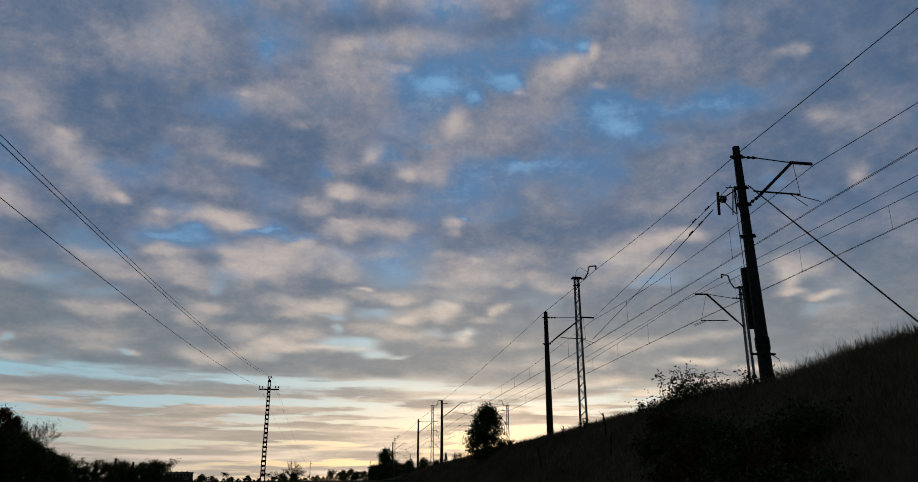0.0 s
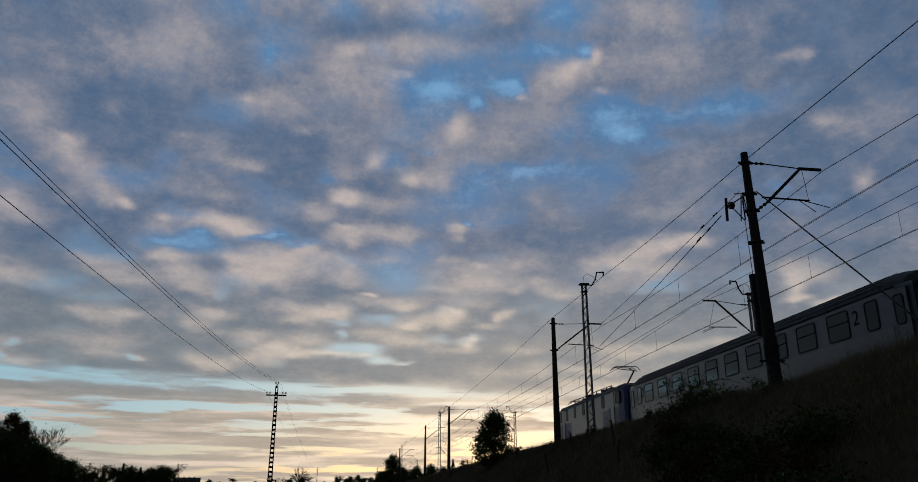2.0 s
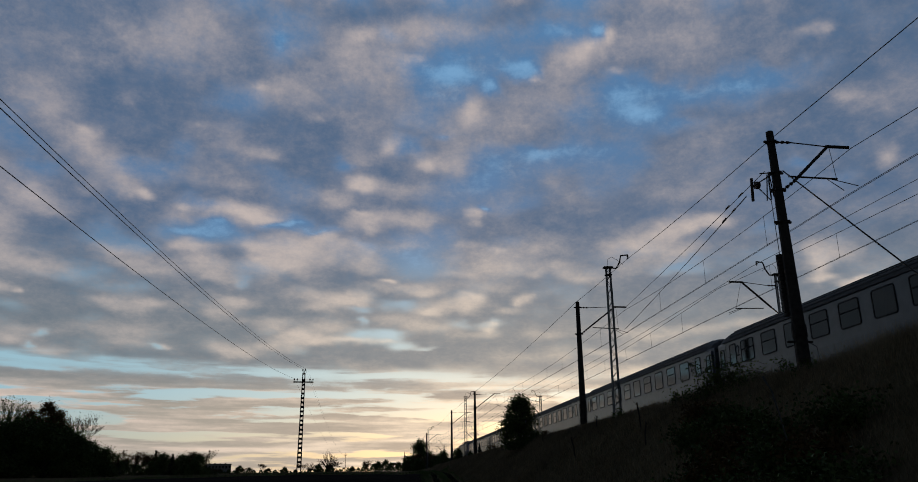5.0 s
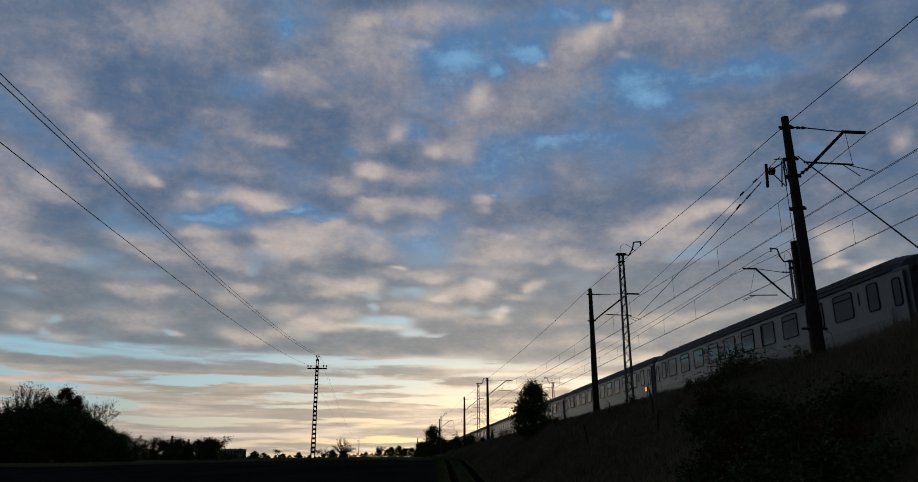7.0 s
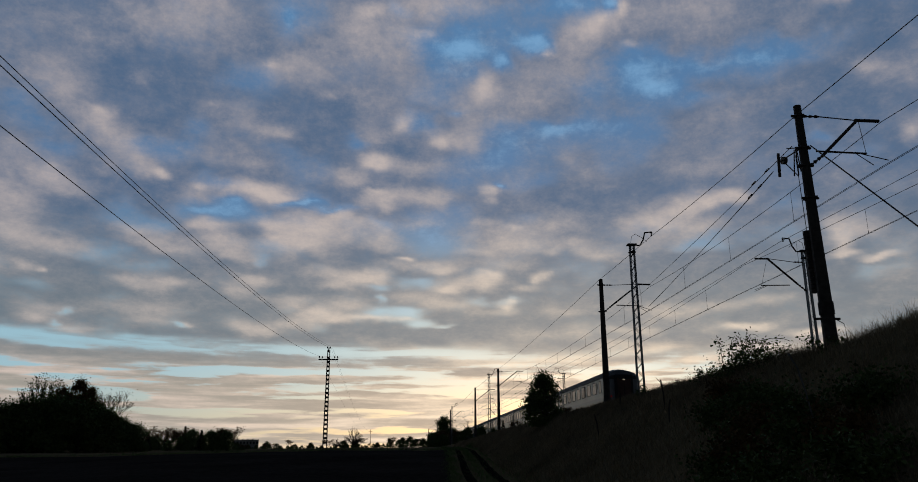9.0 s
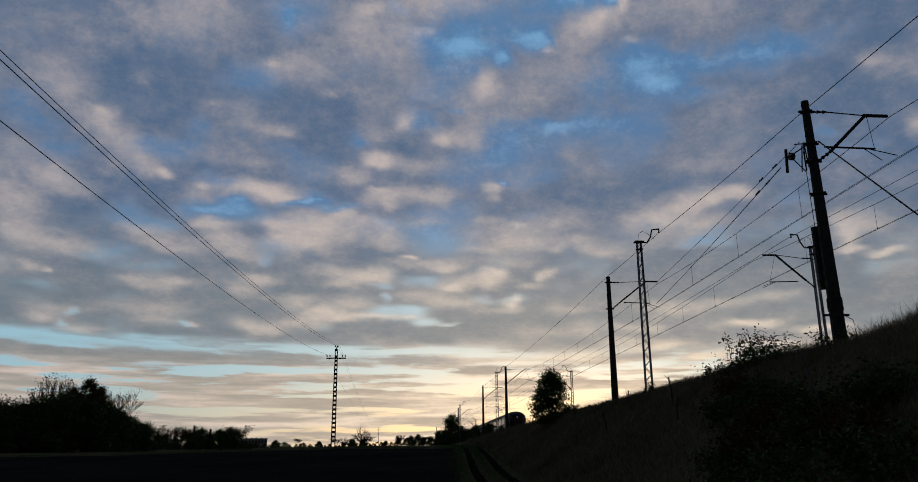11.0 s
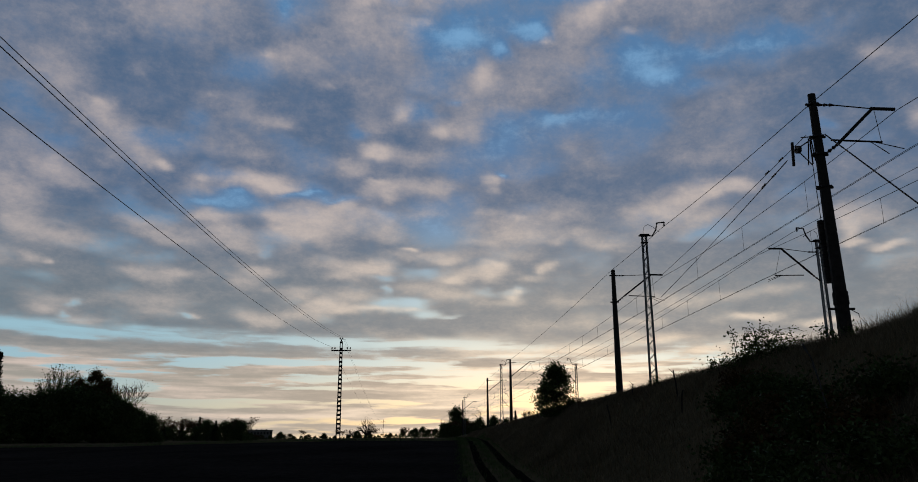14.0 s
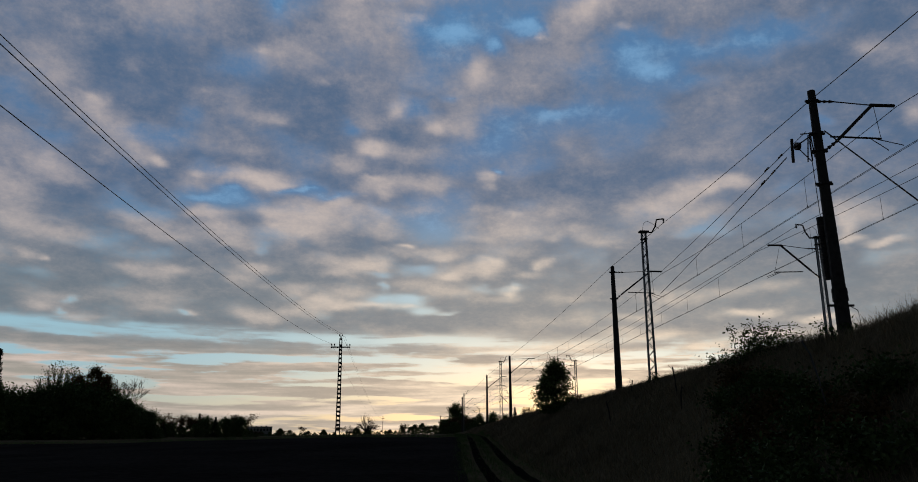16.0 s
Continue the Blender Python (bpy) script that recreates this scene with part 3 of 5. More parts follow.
BARS = [
    (-23.4, 5.4, 2.4, 0.15, 0.80), (-20.7, 6.0, 2.1, 0.12, 0.80), (-17.3, 4.9, 1.9, 0.08, 0.70), (-13.9, 5.0, 2.3, 0.12, 0.80),
    (-10.7, 5.0, 3.6, 0.21, 0.85), (-7.9, 6.0, 2.5, 0.13, 0.70), (-11.5, 4.5, 4.8, 0.16, 0.70), (-14.6, 3.9, 5.7, 0.16, 0.70),
    (-9.8, 3.6, 5.2, 0.12, 0.70), (-14.5, 3.2, 4.6, 0.12, 0.60), (-7.4, 3.2, 4.9, 0.16, 0.70), (-10.6, 2.6, 6.0, 0.20, 0.60),
    (-14.4, 1.7, 5.7, 0.24, 0.60), (-0.6, 4.0, 1.7, 0.17, 0.80), (-2.3, 3.7, 2.6, 0.13, 0.60), (1.9, 3.7, 2.6, 0.13, 0.60)]
BARS += [
    (-4.1, 4.9, 1.7, 0.13, 0.60), (-1.5, 3.3, 4.3, 0.21, 0.70), (5.5, 5.8, 3.5, 0.17, 0.50), (-6.5, 2.0, 6.2, 0.25, 0.60),
    (3.7, 5.0, 2.6, 0.13, 0.60), (1.1, 6.5, 2.6, 0.17, 0.60), (-24.3, 4.2, 2.0, 0.22, 0.70), (8.5, 4.9, 2.6, 0.13, 0.50),
    (12.4, 5.1, 2.1, 0.13, 0.50), (-4.0, 2.6, 3.8, 0.17, 0.50)]


def heaped(lumps, az, el):
    left = np.ones_like(az)
    for a, e, w, h, s in lumps:
        left *= 1 - s * np.exp(-(((az - a) / (w * 1.15)) ** 2 + ((el - e) / (h * 1.15)) ** 2) ** 1.15)
    return 1 - left


def turbulence(U, V, su, sv, seed, octaves):
    return np.array([noise.fractal(Vector((u / su, v / sv, seed)), 1.0, 2.0, octaves) for u, v in zip(U.ravel(), V.ravel())]).reshape(U.shape)


def ease_all(v):
    v = np.clip(v, 0, 1)
    return v * v * (3 - 2 * v)


def flattened(el):
    """Elevation stretched so that clouds shorten towards the horizon."""
    return el + 11 * np.log(np.maximum(el, 0) + 1.5)


def cloud_field(az, el):
    """Cover and sunlit share of the cloud layer: lumps at their places, torn by turbulence."""
    V = flattened(el)
    broad = turbulence(az, V, 9.0, 8.0, 3.1, 4)
    fine = turbulence(az, V, 2.6, 2.6, 7.7, 5)
    swirl = turbulence(az, V, 3.6, 3.4, 11.3, 3)
    a2, e2 = az + 0.7 * swirl + 0.45 * fine, el + (0.4 * fine - 0.35 * swirl) * np.clip(el / 14, 0.2, 1)
    lit, gap, dull = heaped(PUFFS, a2, e2), heaped(GAPS, a2, e2), heaped(SHADES, a2, e2)
    ahead = np.clip((52 - np.abs(az - 5)) / 12, 0, 1)
    cover = 0.86 - 0.76 * gap * (1 - 0.55 * lit) + 0.26 * broad * (1 - 0.6 * ahead) + 0.12 * fine
    cover -= 0.25 * (1 - ahead)
    lit = 0.01 + 0.84 * lit + 0.12 * broad + 0.10 * fine
    lit, cover = lit * (1 - 0.6 * dull) - 0.06 * dull, cover + 0.2 * dull * (1 - gap)
    # below the deck a long open strip over the horizon with thin bars of cloud
    bars = turbulence(az, el, 8.0, 0.6, 19.0, 5)
    strip = np.exp(-((el - 6.9 + 0.02 * (az - 8)) / 0.55) ** 2) * (1 - 0.6 * ease_all((az - 2) / 12))
    low = np.clip((6.6 - el) / 1.0, 0, 1)
    thin = heaped(BARS, az + 0.5 * fine, el + 0.06 * fine)
    cover = cover * (1 - 0.85 * strip) + 0.35 * strip * np.clip(bars * 3.0, 0, 1)
    cover = cover * (1 - low) + low * np.clip(0.36 + 0.2 * np.clip(5.9 - el, 0, 1) + 0.8 * bars, 0, 0.9)
    cover = cover + 0.5 * thin * (1 - cover)
    lit = lit * (1 - low) + low * np.clip(0.34 + 0.9 * turbulence(az, el, 9.0, 0.5, 23.0, 4), 0, 1)
    return np.clip(cover, 0, 1), np.clip(lit, 0, 1), gap ** 3


def cloud_material():
    m, n, l, b = nodes_of("dusk_cloud")
    n.remove(b)
    out = n["Material Output"]

    def attr(name):
        a = n.new("ShaderNodeAttribute")
        a.attribute_name = name
        return a.outputs["Fac"]

    def math_node(op, a, b=None):
        k = n.new("ShaderNodeMath")
        k.operation = op
        for s, v in zip(k.inputs, (a, b)):
            if v is None:
                continue
            if isinstance(v, (int, float)):
                s.default_value = v
            else:
                l.new(v, s)
        return k.outputs[0]

    def mix(f, a, b):
        k = n.new("ShaderNodeMix")
        k.data_type = "RGBA"
        for s, v in ((k.inputs[0], f), (k.inputs[6], a), (k.inputs[7], b)):
            if isinstance(v, tuple):
                s.default_value = (*v, 1)
            elif isinstance(v, (int, float)):
                s.default_value = v
            else:
                l.new(v, s)
        return k.outputs[2]

    def rise(v, lo, hi):
        k = n.new("ShaderNodeMapRange")
        k.interpolation_type = "SMOOTHSTEP"
        k.inputs["From Min"].default_value, k.inputs["From Max"].default_value = lo, hi
        l.new(v, k.inputs["Value"])
        return k.outputs["Result"]

    where = n.new("ShaderNodeAttribute")
    where.attribute_name = "drift"

    def ripple(scale, detail, rough, warp, shift, long=1.0):
        mp, t = n.new("ShaderNodeMapping"), n.new("ShaderNodeTexNoise")
        mp.inputs["Scale"].default_value = (long, 1, 1)
        mp.inputs["Location"].default_value = (shift, shift, 0)
        l.new(where.outputs["Vector"], mp.inputs["Vector"])
        t.inputs["Scale"].default_value, t.inputs["Detail"].default_value, t.inputs["Roughness"].default_value = scale, detail, rough
        t.inputs["Distortion"].default_value = warp
        l.new(mp.outputs[0], t.inputs["Vector"])
        return math_node("SUBTRACT", t.outputs["Fac"], 0.5)

    wide, small, edge = ripple(0.3, 8, 0.56, 0.0, 0), ripple(1.1, 7, 0.66, 0.2, 31), ripple(0.45, 8, 0.60, 0.1, 57)
    crisp = ripple(3.0, 6, 0.68, 0.3, 83)
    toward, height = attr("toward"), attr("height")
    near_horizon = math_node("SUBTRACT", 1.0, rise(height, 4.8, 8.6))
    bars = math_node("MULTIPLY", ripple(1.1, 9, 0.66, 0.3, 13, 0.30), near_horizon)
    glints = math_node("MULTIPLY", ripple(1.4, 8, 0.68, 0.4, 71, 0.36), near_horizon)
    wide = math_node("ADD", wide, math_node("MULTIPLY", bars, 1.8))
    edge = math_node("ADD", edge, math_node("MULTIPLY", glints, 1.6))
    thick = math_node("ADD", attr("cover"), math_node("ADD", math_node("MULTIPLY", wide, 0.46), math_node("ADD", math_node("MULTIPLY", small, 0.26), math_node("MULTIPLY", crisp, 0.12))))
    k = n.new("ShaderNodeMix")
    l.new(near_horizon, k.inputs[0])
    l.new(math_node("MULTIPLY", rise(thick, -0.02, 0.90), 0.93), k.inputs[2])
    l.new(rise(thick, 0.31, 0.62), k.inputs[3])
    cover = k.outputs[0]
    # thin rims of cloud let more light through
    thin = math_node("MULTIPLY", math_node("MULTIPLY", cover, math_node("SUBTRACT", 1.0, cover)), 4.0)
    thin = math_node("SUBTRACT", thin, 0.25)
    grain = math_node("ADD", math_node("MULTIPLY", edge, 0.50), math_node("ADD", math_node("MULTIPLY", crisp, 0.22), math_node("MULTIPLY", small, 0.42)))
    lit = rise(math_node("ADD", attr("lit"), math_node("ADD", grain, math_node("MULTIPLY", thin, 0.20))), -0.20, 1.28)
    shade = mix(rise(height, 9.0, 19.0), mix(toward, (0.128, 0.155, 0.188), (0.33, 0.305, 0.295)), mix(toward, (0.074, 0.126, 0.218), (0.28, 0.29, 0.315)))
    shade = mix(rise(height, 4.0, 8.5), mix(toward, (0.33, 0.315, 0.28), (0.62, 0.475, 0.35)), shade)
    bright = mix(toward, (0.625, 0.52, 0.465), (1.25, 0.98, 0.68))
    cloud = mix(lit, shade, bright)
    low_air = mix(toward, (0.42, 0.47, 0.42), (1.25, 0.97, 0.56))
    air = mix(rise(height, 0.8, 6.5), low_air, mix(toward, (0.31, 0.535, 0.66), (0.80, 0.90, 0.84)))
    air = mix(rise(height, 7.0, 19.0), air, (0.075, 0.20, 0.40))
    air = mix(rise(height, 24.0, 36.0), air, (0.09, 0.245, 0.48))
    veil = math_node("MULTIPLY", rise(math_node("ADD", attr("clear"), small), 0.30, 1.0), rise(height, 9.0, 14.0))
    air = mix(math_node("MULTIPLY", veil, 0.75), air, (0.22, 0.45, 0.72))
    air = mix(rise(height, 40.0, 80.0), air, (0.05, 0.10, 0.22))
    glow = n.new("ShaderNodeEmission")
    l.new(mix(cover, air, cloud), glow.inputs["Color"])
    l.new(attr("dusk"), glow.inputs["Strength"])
    clear = n.new("ShaderNodeBsdfTransparent")
    ms = n.new("ShaderNodeMixShader")
    l.new(math_node("ADD", math_node("MULTIPLY", cover, 0.15), 0.85), ms.inputs[0])
    l.new(clear.outputs[0], ms.inputs[1])
    l.new(glow.outputs[0], ms.inputs[2])
    l.new(ms.outputs[0], out.inputs["Surface"])
    m.cycles.emission_sampling = "NONE"
    return m


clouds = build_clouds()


# ---------------------------------------------------------------- the line
def build_track(x, label):
    ob = empty("railway_track", (x, 0, 0))
    tagged(ob, label, "railway track", kind="structure")
    ys = list(range(-60, 720, 20))
    bm = bmesh.new()
    prof = [(-2.1, -0.66), (-1.45, -0.2), (1.45, -0.2), (2.1, -0.66)]
    rows = [[bm.verts.new((px, y, rail_z(y) + pz)) for px, pz in prof] for y in ys]
    for a, b in zip(rows, rows[1:]):
        for k in range(3):
            bm.faces.new((a[k], a[k + 1], b[k + 1], b[k]))
    part("ballast", bm, BALLAST, ob)
    for s in (-0.755, 0.755):
        bm = bmesh.new()
        prof = [(-0.07, -0.17), (-0.07, -0.15), (-0.015, -0.14), (-0.015, -0.04), (-0.035, -0.03), (-0.035, 0), (0.035, 0), (0.035, -0.03),
                (0.015, -0.04), (0.015, -0.14), (0.07, -0.15), (0.07, -0.17)]
        rows = [[bm.verts.new((s + px, y, rail_z(y) + pz)) for px, pz in prof] for y in ys]
        for a, b in zip(rows, rows[1:]):
            for k in range(len(prof) - 1):
                bm.faces.new((a[k], a[k + 1], b[k + 1], b[k]))
        part("rail", bm, RAIL, ob)
    bm = bmesh.new()
    for k in range(0, 400):
        y = -20 + k * 0.6
        z = rail_z(y) - 0.18
        box(bm, -1.3, 1.3, y - 0.13, y + 0.13, z - 0.16, z)
    tagged(part("sleeper", bm, SLEEPER, ob), kind="stuff")
    return ob


build_track(NEAR_TRACK, "empty railway track on ballast atop the bank")
build_track(FAR_TRACK, "railway track on ballast carrying the passing train")


def at_line(x, y, z):
    """A place by the line: z over the eye where y is 0, falling with the gradient."""
    return Vector((x, y, EYE + z + FALL * y))


# ---------------------------------------------------------------- masts
def insulator(bm, a, b, r=0.06, sheds=5):
    a, b = Vector(a), Vector(b)
    rod(bm, a, b, r * 0.45)
    for k in range(sheds):
        p, q = a.lerp(b, (k + 0.2) / sheds), a.lerp(b, (k + 0.75) / sheds)
        rod(bm, p, q, r, r * 0.55, 8)
    return bm


def cantilever(ob, side, tie_z, strut_z, tip_z, contact_z, base_x=0.14, reach=2.95, hold=None):
    """Hinged bracket that holds the overhead line; side is +1 or -1, heights are over the foot of the mast."""
    s, q = side, reach - 0.75
    bm = bmesh.new()
    rod(bm, (s * (base_x + 0.5), 0, tie_z), (s * q, 0, tip_z), 0.018)
    part("tie_rod", bm, DARK_STEEL, ob)
    bm = bmesh.new()
    rod(bm, (s * (base_x + 0.4), 0, strut_z + (tip_z - strut_z) * 0.2), (s * (q + 0.06), 0, tip_z), 0.05)
    rod(bm, (s * q, 0, tip_z), (s * reach, 0, tip_z - 0.01), 0.05)
    part("strut", bm, DARK_STEEL, ob)
    bm = bmesh.new()
    insulator(bm, (s * base_x, 0, tie_z), (s * (base_x + 0.5), 0, tie_z), 0.055, 3)
    part("insulator", bm, PORCELAIN, ob)
    bm = bmesh.new()
    insulator(bm, (s * base_x, 0, strut_z), (s * (base_x + 0.4), 0, strut_z + (tip_z - strut_z) * 0.2), 0.06, 3)
    part("insulator", bm, PORCELAIN, ob)
    hold = reach if hold is None else hold
    reg = contact_z + 0.28
    bm = bmesh.new()
    rod(bm, (s * (hold - 1.75), 0, reg + 0.04), (s * (hold - 0.2), 0, reg), 0.028)
    part("registration_arm", bm, DARK_STEEL, ob)
    for x0, x1, y in ((hold - 0.55, hold + 0.1, 0.2), (hold - 0.45, hold + 0.3, -0.2)):
        bm = bmesh.new()
        rod(bm, (s * x0, 0, reg), (s * x1, y, contact_z), 0.013)
        part("steady_arm", bm, DARK_STEEL, ob)
    bm = bmesh.new()
    rod(bm, (s * (q + 0.1), 0, tip_z), (s * (hold - 0.22), 0, reg), 0.008)
    part("hanger", bm, DARK_STEEL, ob)


def concrete_mast(y, foot, top, arm=True, lean=0.0, tensioner=False, reach=2.95, tip_drop=0.25, hold=None, contact=8.34):
    h = top - foot
    p = at_line(POLE_ROW, y, foot)
    ob = empty("overhead_line_mast", p)
    ob.rotation_euler = (0, radians(lean), 0)
    bm = bmesh.new()
    rings = 9
    prev = None
    for k in range(rings):
        z = -1.2 + (h + 1.2) * k / (rings - 1)
        r = 0.205 - 0.095 * (z / h)
        ring = [bm.verts.new((r * math.cos(a * math.tau / 10 + 0.3), r * math.sin(a * math.tau / 10 + 0.3), z)) for a in range(10)]
        if prev:
            for a in range(10):
                bm.faces.new((prev[a], prev[(a + 1) % 10], ring[(a + 1) % 10], ring[a]))
        prev = ring
    tip = bm.verts.new((0, 0, h + 0.05))
    for a in range(10):
        bm.faces.new((prev[a], prev[(a + 1) % 10], tip))
    part("shaft", bm, CONCRETE, ob)
    for z in (h - 0.33, h - 1.35, h - 1.9, h - 2.9) if tensioner else (h - 0.33, h - 1.9):
        bm = bmesh.new()
        r = 0.215 - 0.095 * (z / h)
        box(bm, -r, r, -r, r, z - 0.035, z + 0.035, 0.01)
        box(bm, -r - 0.1, r + 0.1, -0.03, 0.03, z - 0.03, z + 0.03)
        part("clamp_band", bm, DARK_STEEL, ob)
    if arm:
        cantilever(ob, 1, h - 0.33, h - 1.9, h - tip_drop, contact - foot, reach=reach, hold=hold)
    if tensioner:
        bm = bmesh.new()
        rod(bm, (-0.08, 0.2, h - 1.35), (-0.08, 1.2, h - 1.3), 0.02)
        rod(bm, (0.08, 0.2, h - 1.25), (0.08, 1.0, h - 0.95), 0.02)
        part("tension_lever", bm, DARK_STEEL, ob)
        bm = bmesh.new()
        rod(bm, (-0.06, 1.12, h - 1.3), (0.06, 1.12, h - 1.3), 0.12, sides=14)
        part("tensioning_wheel", bm, DARK_STEEL, ob)
        bm = bmesh.new()
        rod(bm, (0, 1.4, h - 0.95), (0, 1.48, h - 1.7), 0.045)
        part("wheel_stop", bm, DARK_STEEL, ob)
        for k, z in ((0.35, 1.95), (0.5, 2.0), (0.75, 1.95)):
            bm = bmesh.new()
            rod(bm, (0.0, 0.25 + k * 0.3, h - 1.2), (0.05, k, h - z), 0.018)
            part("stay_rod", bm, DARK_STEEL, ob)
        bm = bmesh.new()
        rod(bm, (0.0, 1.12, h - 1.35), (0.05, 0.55, h - 2.0), 0.016)
        part("stay_rod", bm, DARK_STEEL, ob)
        for k in range(16):
            z = 2.3 + k * 0.115
            bm = bmesh.new()
            rod(bm, (0.0, 0.42, z), (0.0, 0.42, z + 0.1), 0.12, sides=10)
            part("balance_weight", bm, DARK_STEEL, ob)
        for x, y, z0, z1 in ((0.0, 0.42, 4.1, h - 1.4), (0.2, 0.36, 0.4, h - 1.8)):
            bm = bmesh.new()
            rod(bm, (x, y, z0), (x, y + 0.03, z1), 0.01)
            part("guide_rod", bm, DARK_STEEL, ob)
        bm = bmesh.new()
        box(bm, -0.4, 0.36, -0.03, 0.03, 1.45, 1.51, 0.01)
        part("cross_bar", bm, DARK_STEEL, ob)
        bm = bmesh.new()
        rod(bm, (0, 0, 1.6), (0, 0, 1.95), 0.205, 0.20, 12)
        part("mast_collar", bm, CONCRETE, ob)
        bm = bmesh.new()
        path_rod(bm, [(0.26, 0.1, 1.5), (0.45, 0.0, 1.35), (0.42, -0.1, 1.0), (0.5, -0.12, 0.6)], 0.012)
        part("earth_cable", bm, WIRE, ob)
    return tagged(ob, "dark concrete mast with bracket arm beside the tracks" if arm else "dark plain concrete mast beside the tracks", "mast", "masts along the line")


def lattice_mast(x, y, foot, top, side, horn=1, arm=False, reach=2.5):
    h = top - foot
    ob = empty("lattice_mast", at_line(x, y, foot))
    for s in (-1, 1):
        bm = bmesh.new()
        b0, b1 = 0.18 * s, 0.10 * s
        for dx, dy in ((0, -0.09), (0, 0.09)):
            rod(bm, (b0 + dx, dy, -1.0), (b1 + dx, dy, h), 0.028, sides=4)
        v = [bm.verts.new(q) for q in ((b0, -0.09, -1.0), (b0, 0.09, -1.0), (b1, 0.09, h), (b1, -0.09, h))]
        bm.faces.new(v)
        part("leg", bm, STEEL, ob)
    n = 22
    for k in range(n):
        z0, z1 = h * k / n, h * (k + 1) / n
        w0, w1 = 0.18 - 0.08 * z0 / h, 0.18 - 0.08 * z1 / h
        s = 1 if k % 2 else -1
        for d in (-0.09, 0.09):
            bm = bmesh.new()
            rod(bm, (s * w0, d, z0), (-s * w1, d, z1), 0.014, sides=4)
            part("lacing_bar", bm, STEEL, ob)
    bm = bmesh.new()
    box(bm, -0.24, 0.24, -0.16, 0.16, h - 0.02, h + 0.06, 0.015)
    part("cap", bm, DARK_STEEL, ob)
    bm = bmesh.new()
    box(bm, -0.17, 0.17, -0.11, 0.11, h - 0.4, h - 0.34, 0.01)
    part("collar", bm, DARK_STEEL, ob)
    bm = bmesh.new()
    box(bm, -0.34, 0.34, -0.28, 0.28, -1.0, 0.12, 0.04)
    part("footing", bm, CONCRETE, ob)
    if horn:
        bm = bmesh.new()
        path_rod(bm, [(0, 0, h + 0.02), (side * 0.42, 0, h - 0.02), (side * 0.62, 0, h + 0.3), (side * 0.72, 0, h + 0.68), (side * 1.1, 0, h + 0.72)], 0.04)
        insulator(bm, (side * 1.08, 0, h + 0.72), (side * 1.08, 0, h + 0.5), 0.06, 3)
        path_rod(bm, [(-side * 0.05, 0, h + 0.05), (side * 0.02, 0, h + 0.45), (side * 0.22, 0, h + 0.6), (side * 0.5, 0, h + 0.45), (side * 0.8, 0, h + 0.2)], 0.012)
        part("horn_bracket", bm, DARK_STEEL, ob)
    if arm:
        cantilever(ob, side, h - 0.6, h - 2.15, h - 0.44, 8.38 - foot, 0.14, reach)
    return tagged(ob, "slender galvanised steel lattice mast with curved top bracket", "mast", "masts along the line")


near_masts = [concrete_mast(19.8, 2.2, 10.1, lean=-0.6, tensioner=True, reach=2.5, tip_drop=0.42, hold=2.15), concrete_mast(42.5, 2.4, 10.08, hold=2.6, contact=8.25), concrete_mast(88.0, 2.5, 10.05),
              concrete_mast(113.8, 2.5, 10.2)]
lattice_mast(11.9, 36.4, 2.75, 10.45, 1)
lattice_mast(11.9, 96.8, 2.75, 10.35, 1)
lattice_mast(11.9, 160.0, 2.75, 10.4, 1)
lattice_mast(21.55, 37.3, 2.45, 10.55, -1, arm=True, reach=2.75)
lattice_mast(21.3, 95.6, 2.45, 10.35, -1, arm=True)
lattice_mast(21.3, 158.0, 2.45, 10.35, -1, arm=True)
lattice_mast(21.3, -20.0, 2.45, 10.55, -1, arm=True)
concrete_mast(-35.0, 2.2, 10.1)
for y in (165.0, 215.0, 270.0):
    concrete_mast(y, 2.5, 10.1)
for y in (225.0, 290.0):
    lattice_mast(21.3, y, 2.45, 10.4, -1, arm=True)


# ---------------------------------------------------------------- overhead wires
def wire_thing(name, label, category="wire"):
    return tagged(empty(name), label, category)


def strand(ob, pts, r, name="strand"):
    bm = bmesh.new()
    path_rod(bm, pts, r, 5)
    return part(name, bm, WIRE, ob)


def overhead(x, stations, tip, contact, label, sag=0.55):
    """Carrying wire, two contact wires and droppers from mast to mast."""
    ob = wire_thing("overhead_line", label)
    for k, (y0, y1) in enumerate(zip(stations, stations[1:])):
        z = -0.2 if k % 2 else 0.2
        a, b = at_line(x + z, y0, tip), at_line(x - z, y1, tip)
        top = sagging(a, b, sag * (y1 - y0) / 45, 16)
        strand(ob, top, 0.011, "carrying_wire")
        low = [at_line(x + z - 2 * z * q / 16, y0 + (y1 - y0) * q / 16, contact) for q in range(17)]
        for d in (-0.03, 0.03):
            strand(ob, [p + Vector((d, 0, 0)) for p in low], 0.0085, "contact_wire")
        n = max(3, int((y1 - y0) / 5))
        for j in range(1, n):
            f = j / n * 16
            i = int(f)
            p = top[i].lerp(top[min(16, i + 1)], f - i)
            q = low[i].lerp(low[min(16, i + 1)], f - i)
            bm = bmesh.new()
            rod(bm, p, q, 0.0075, sides=4)
            if j % 2:
                rod(bm, q + Vector((0, 0, 0.08)), q - Vector((0, 0, 0.02)), 0.015, sides=4)
            part("dropper", bm, WIRE, ob)
    return ob


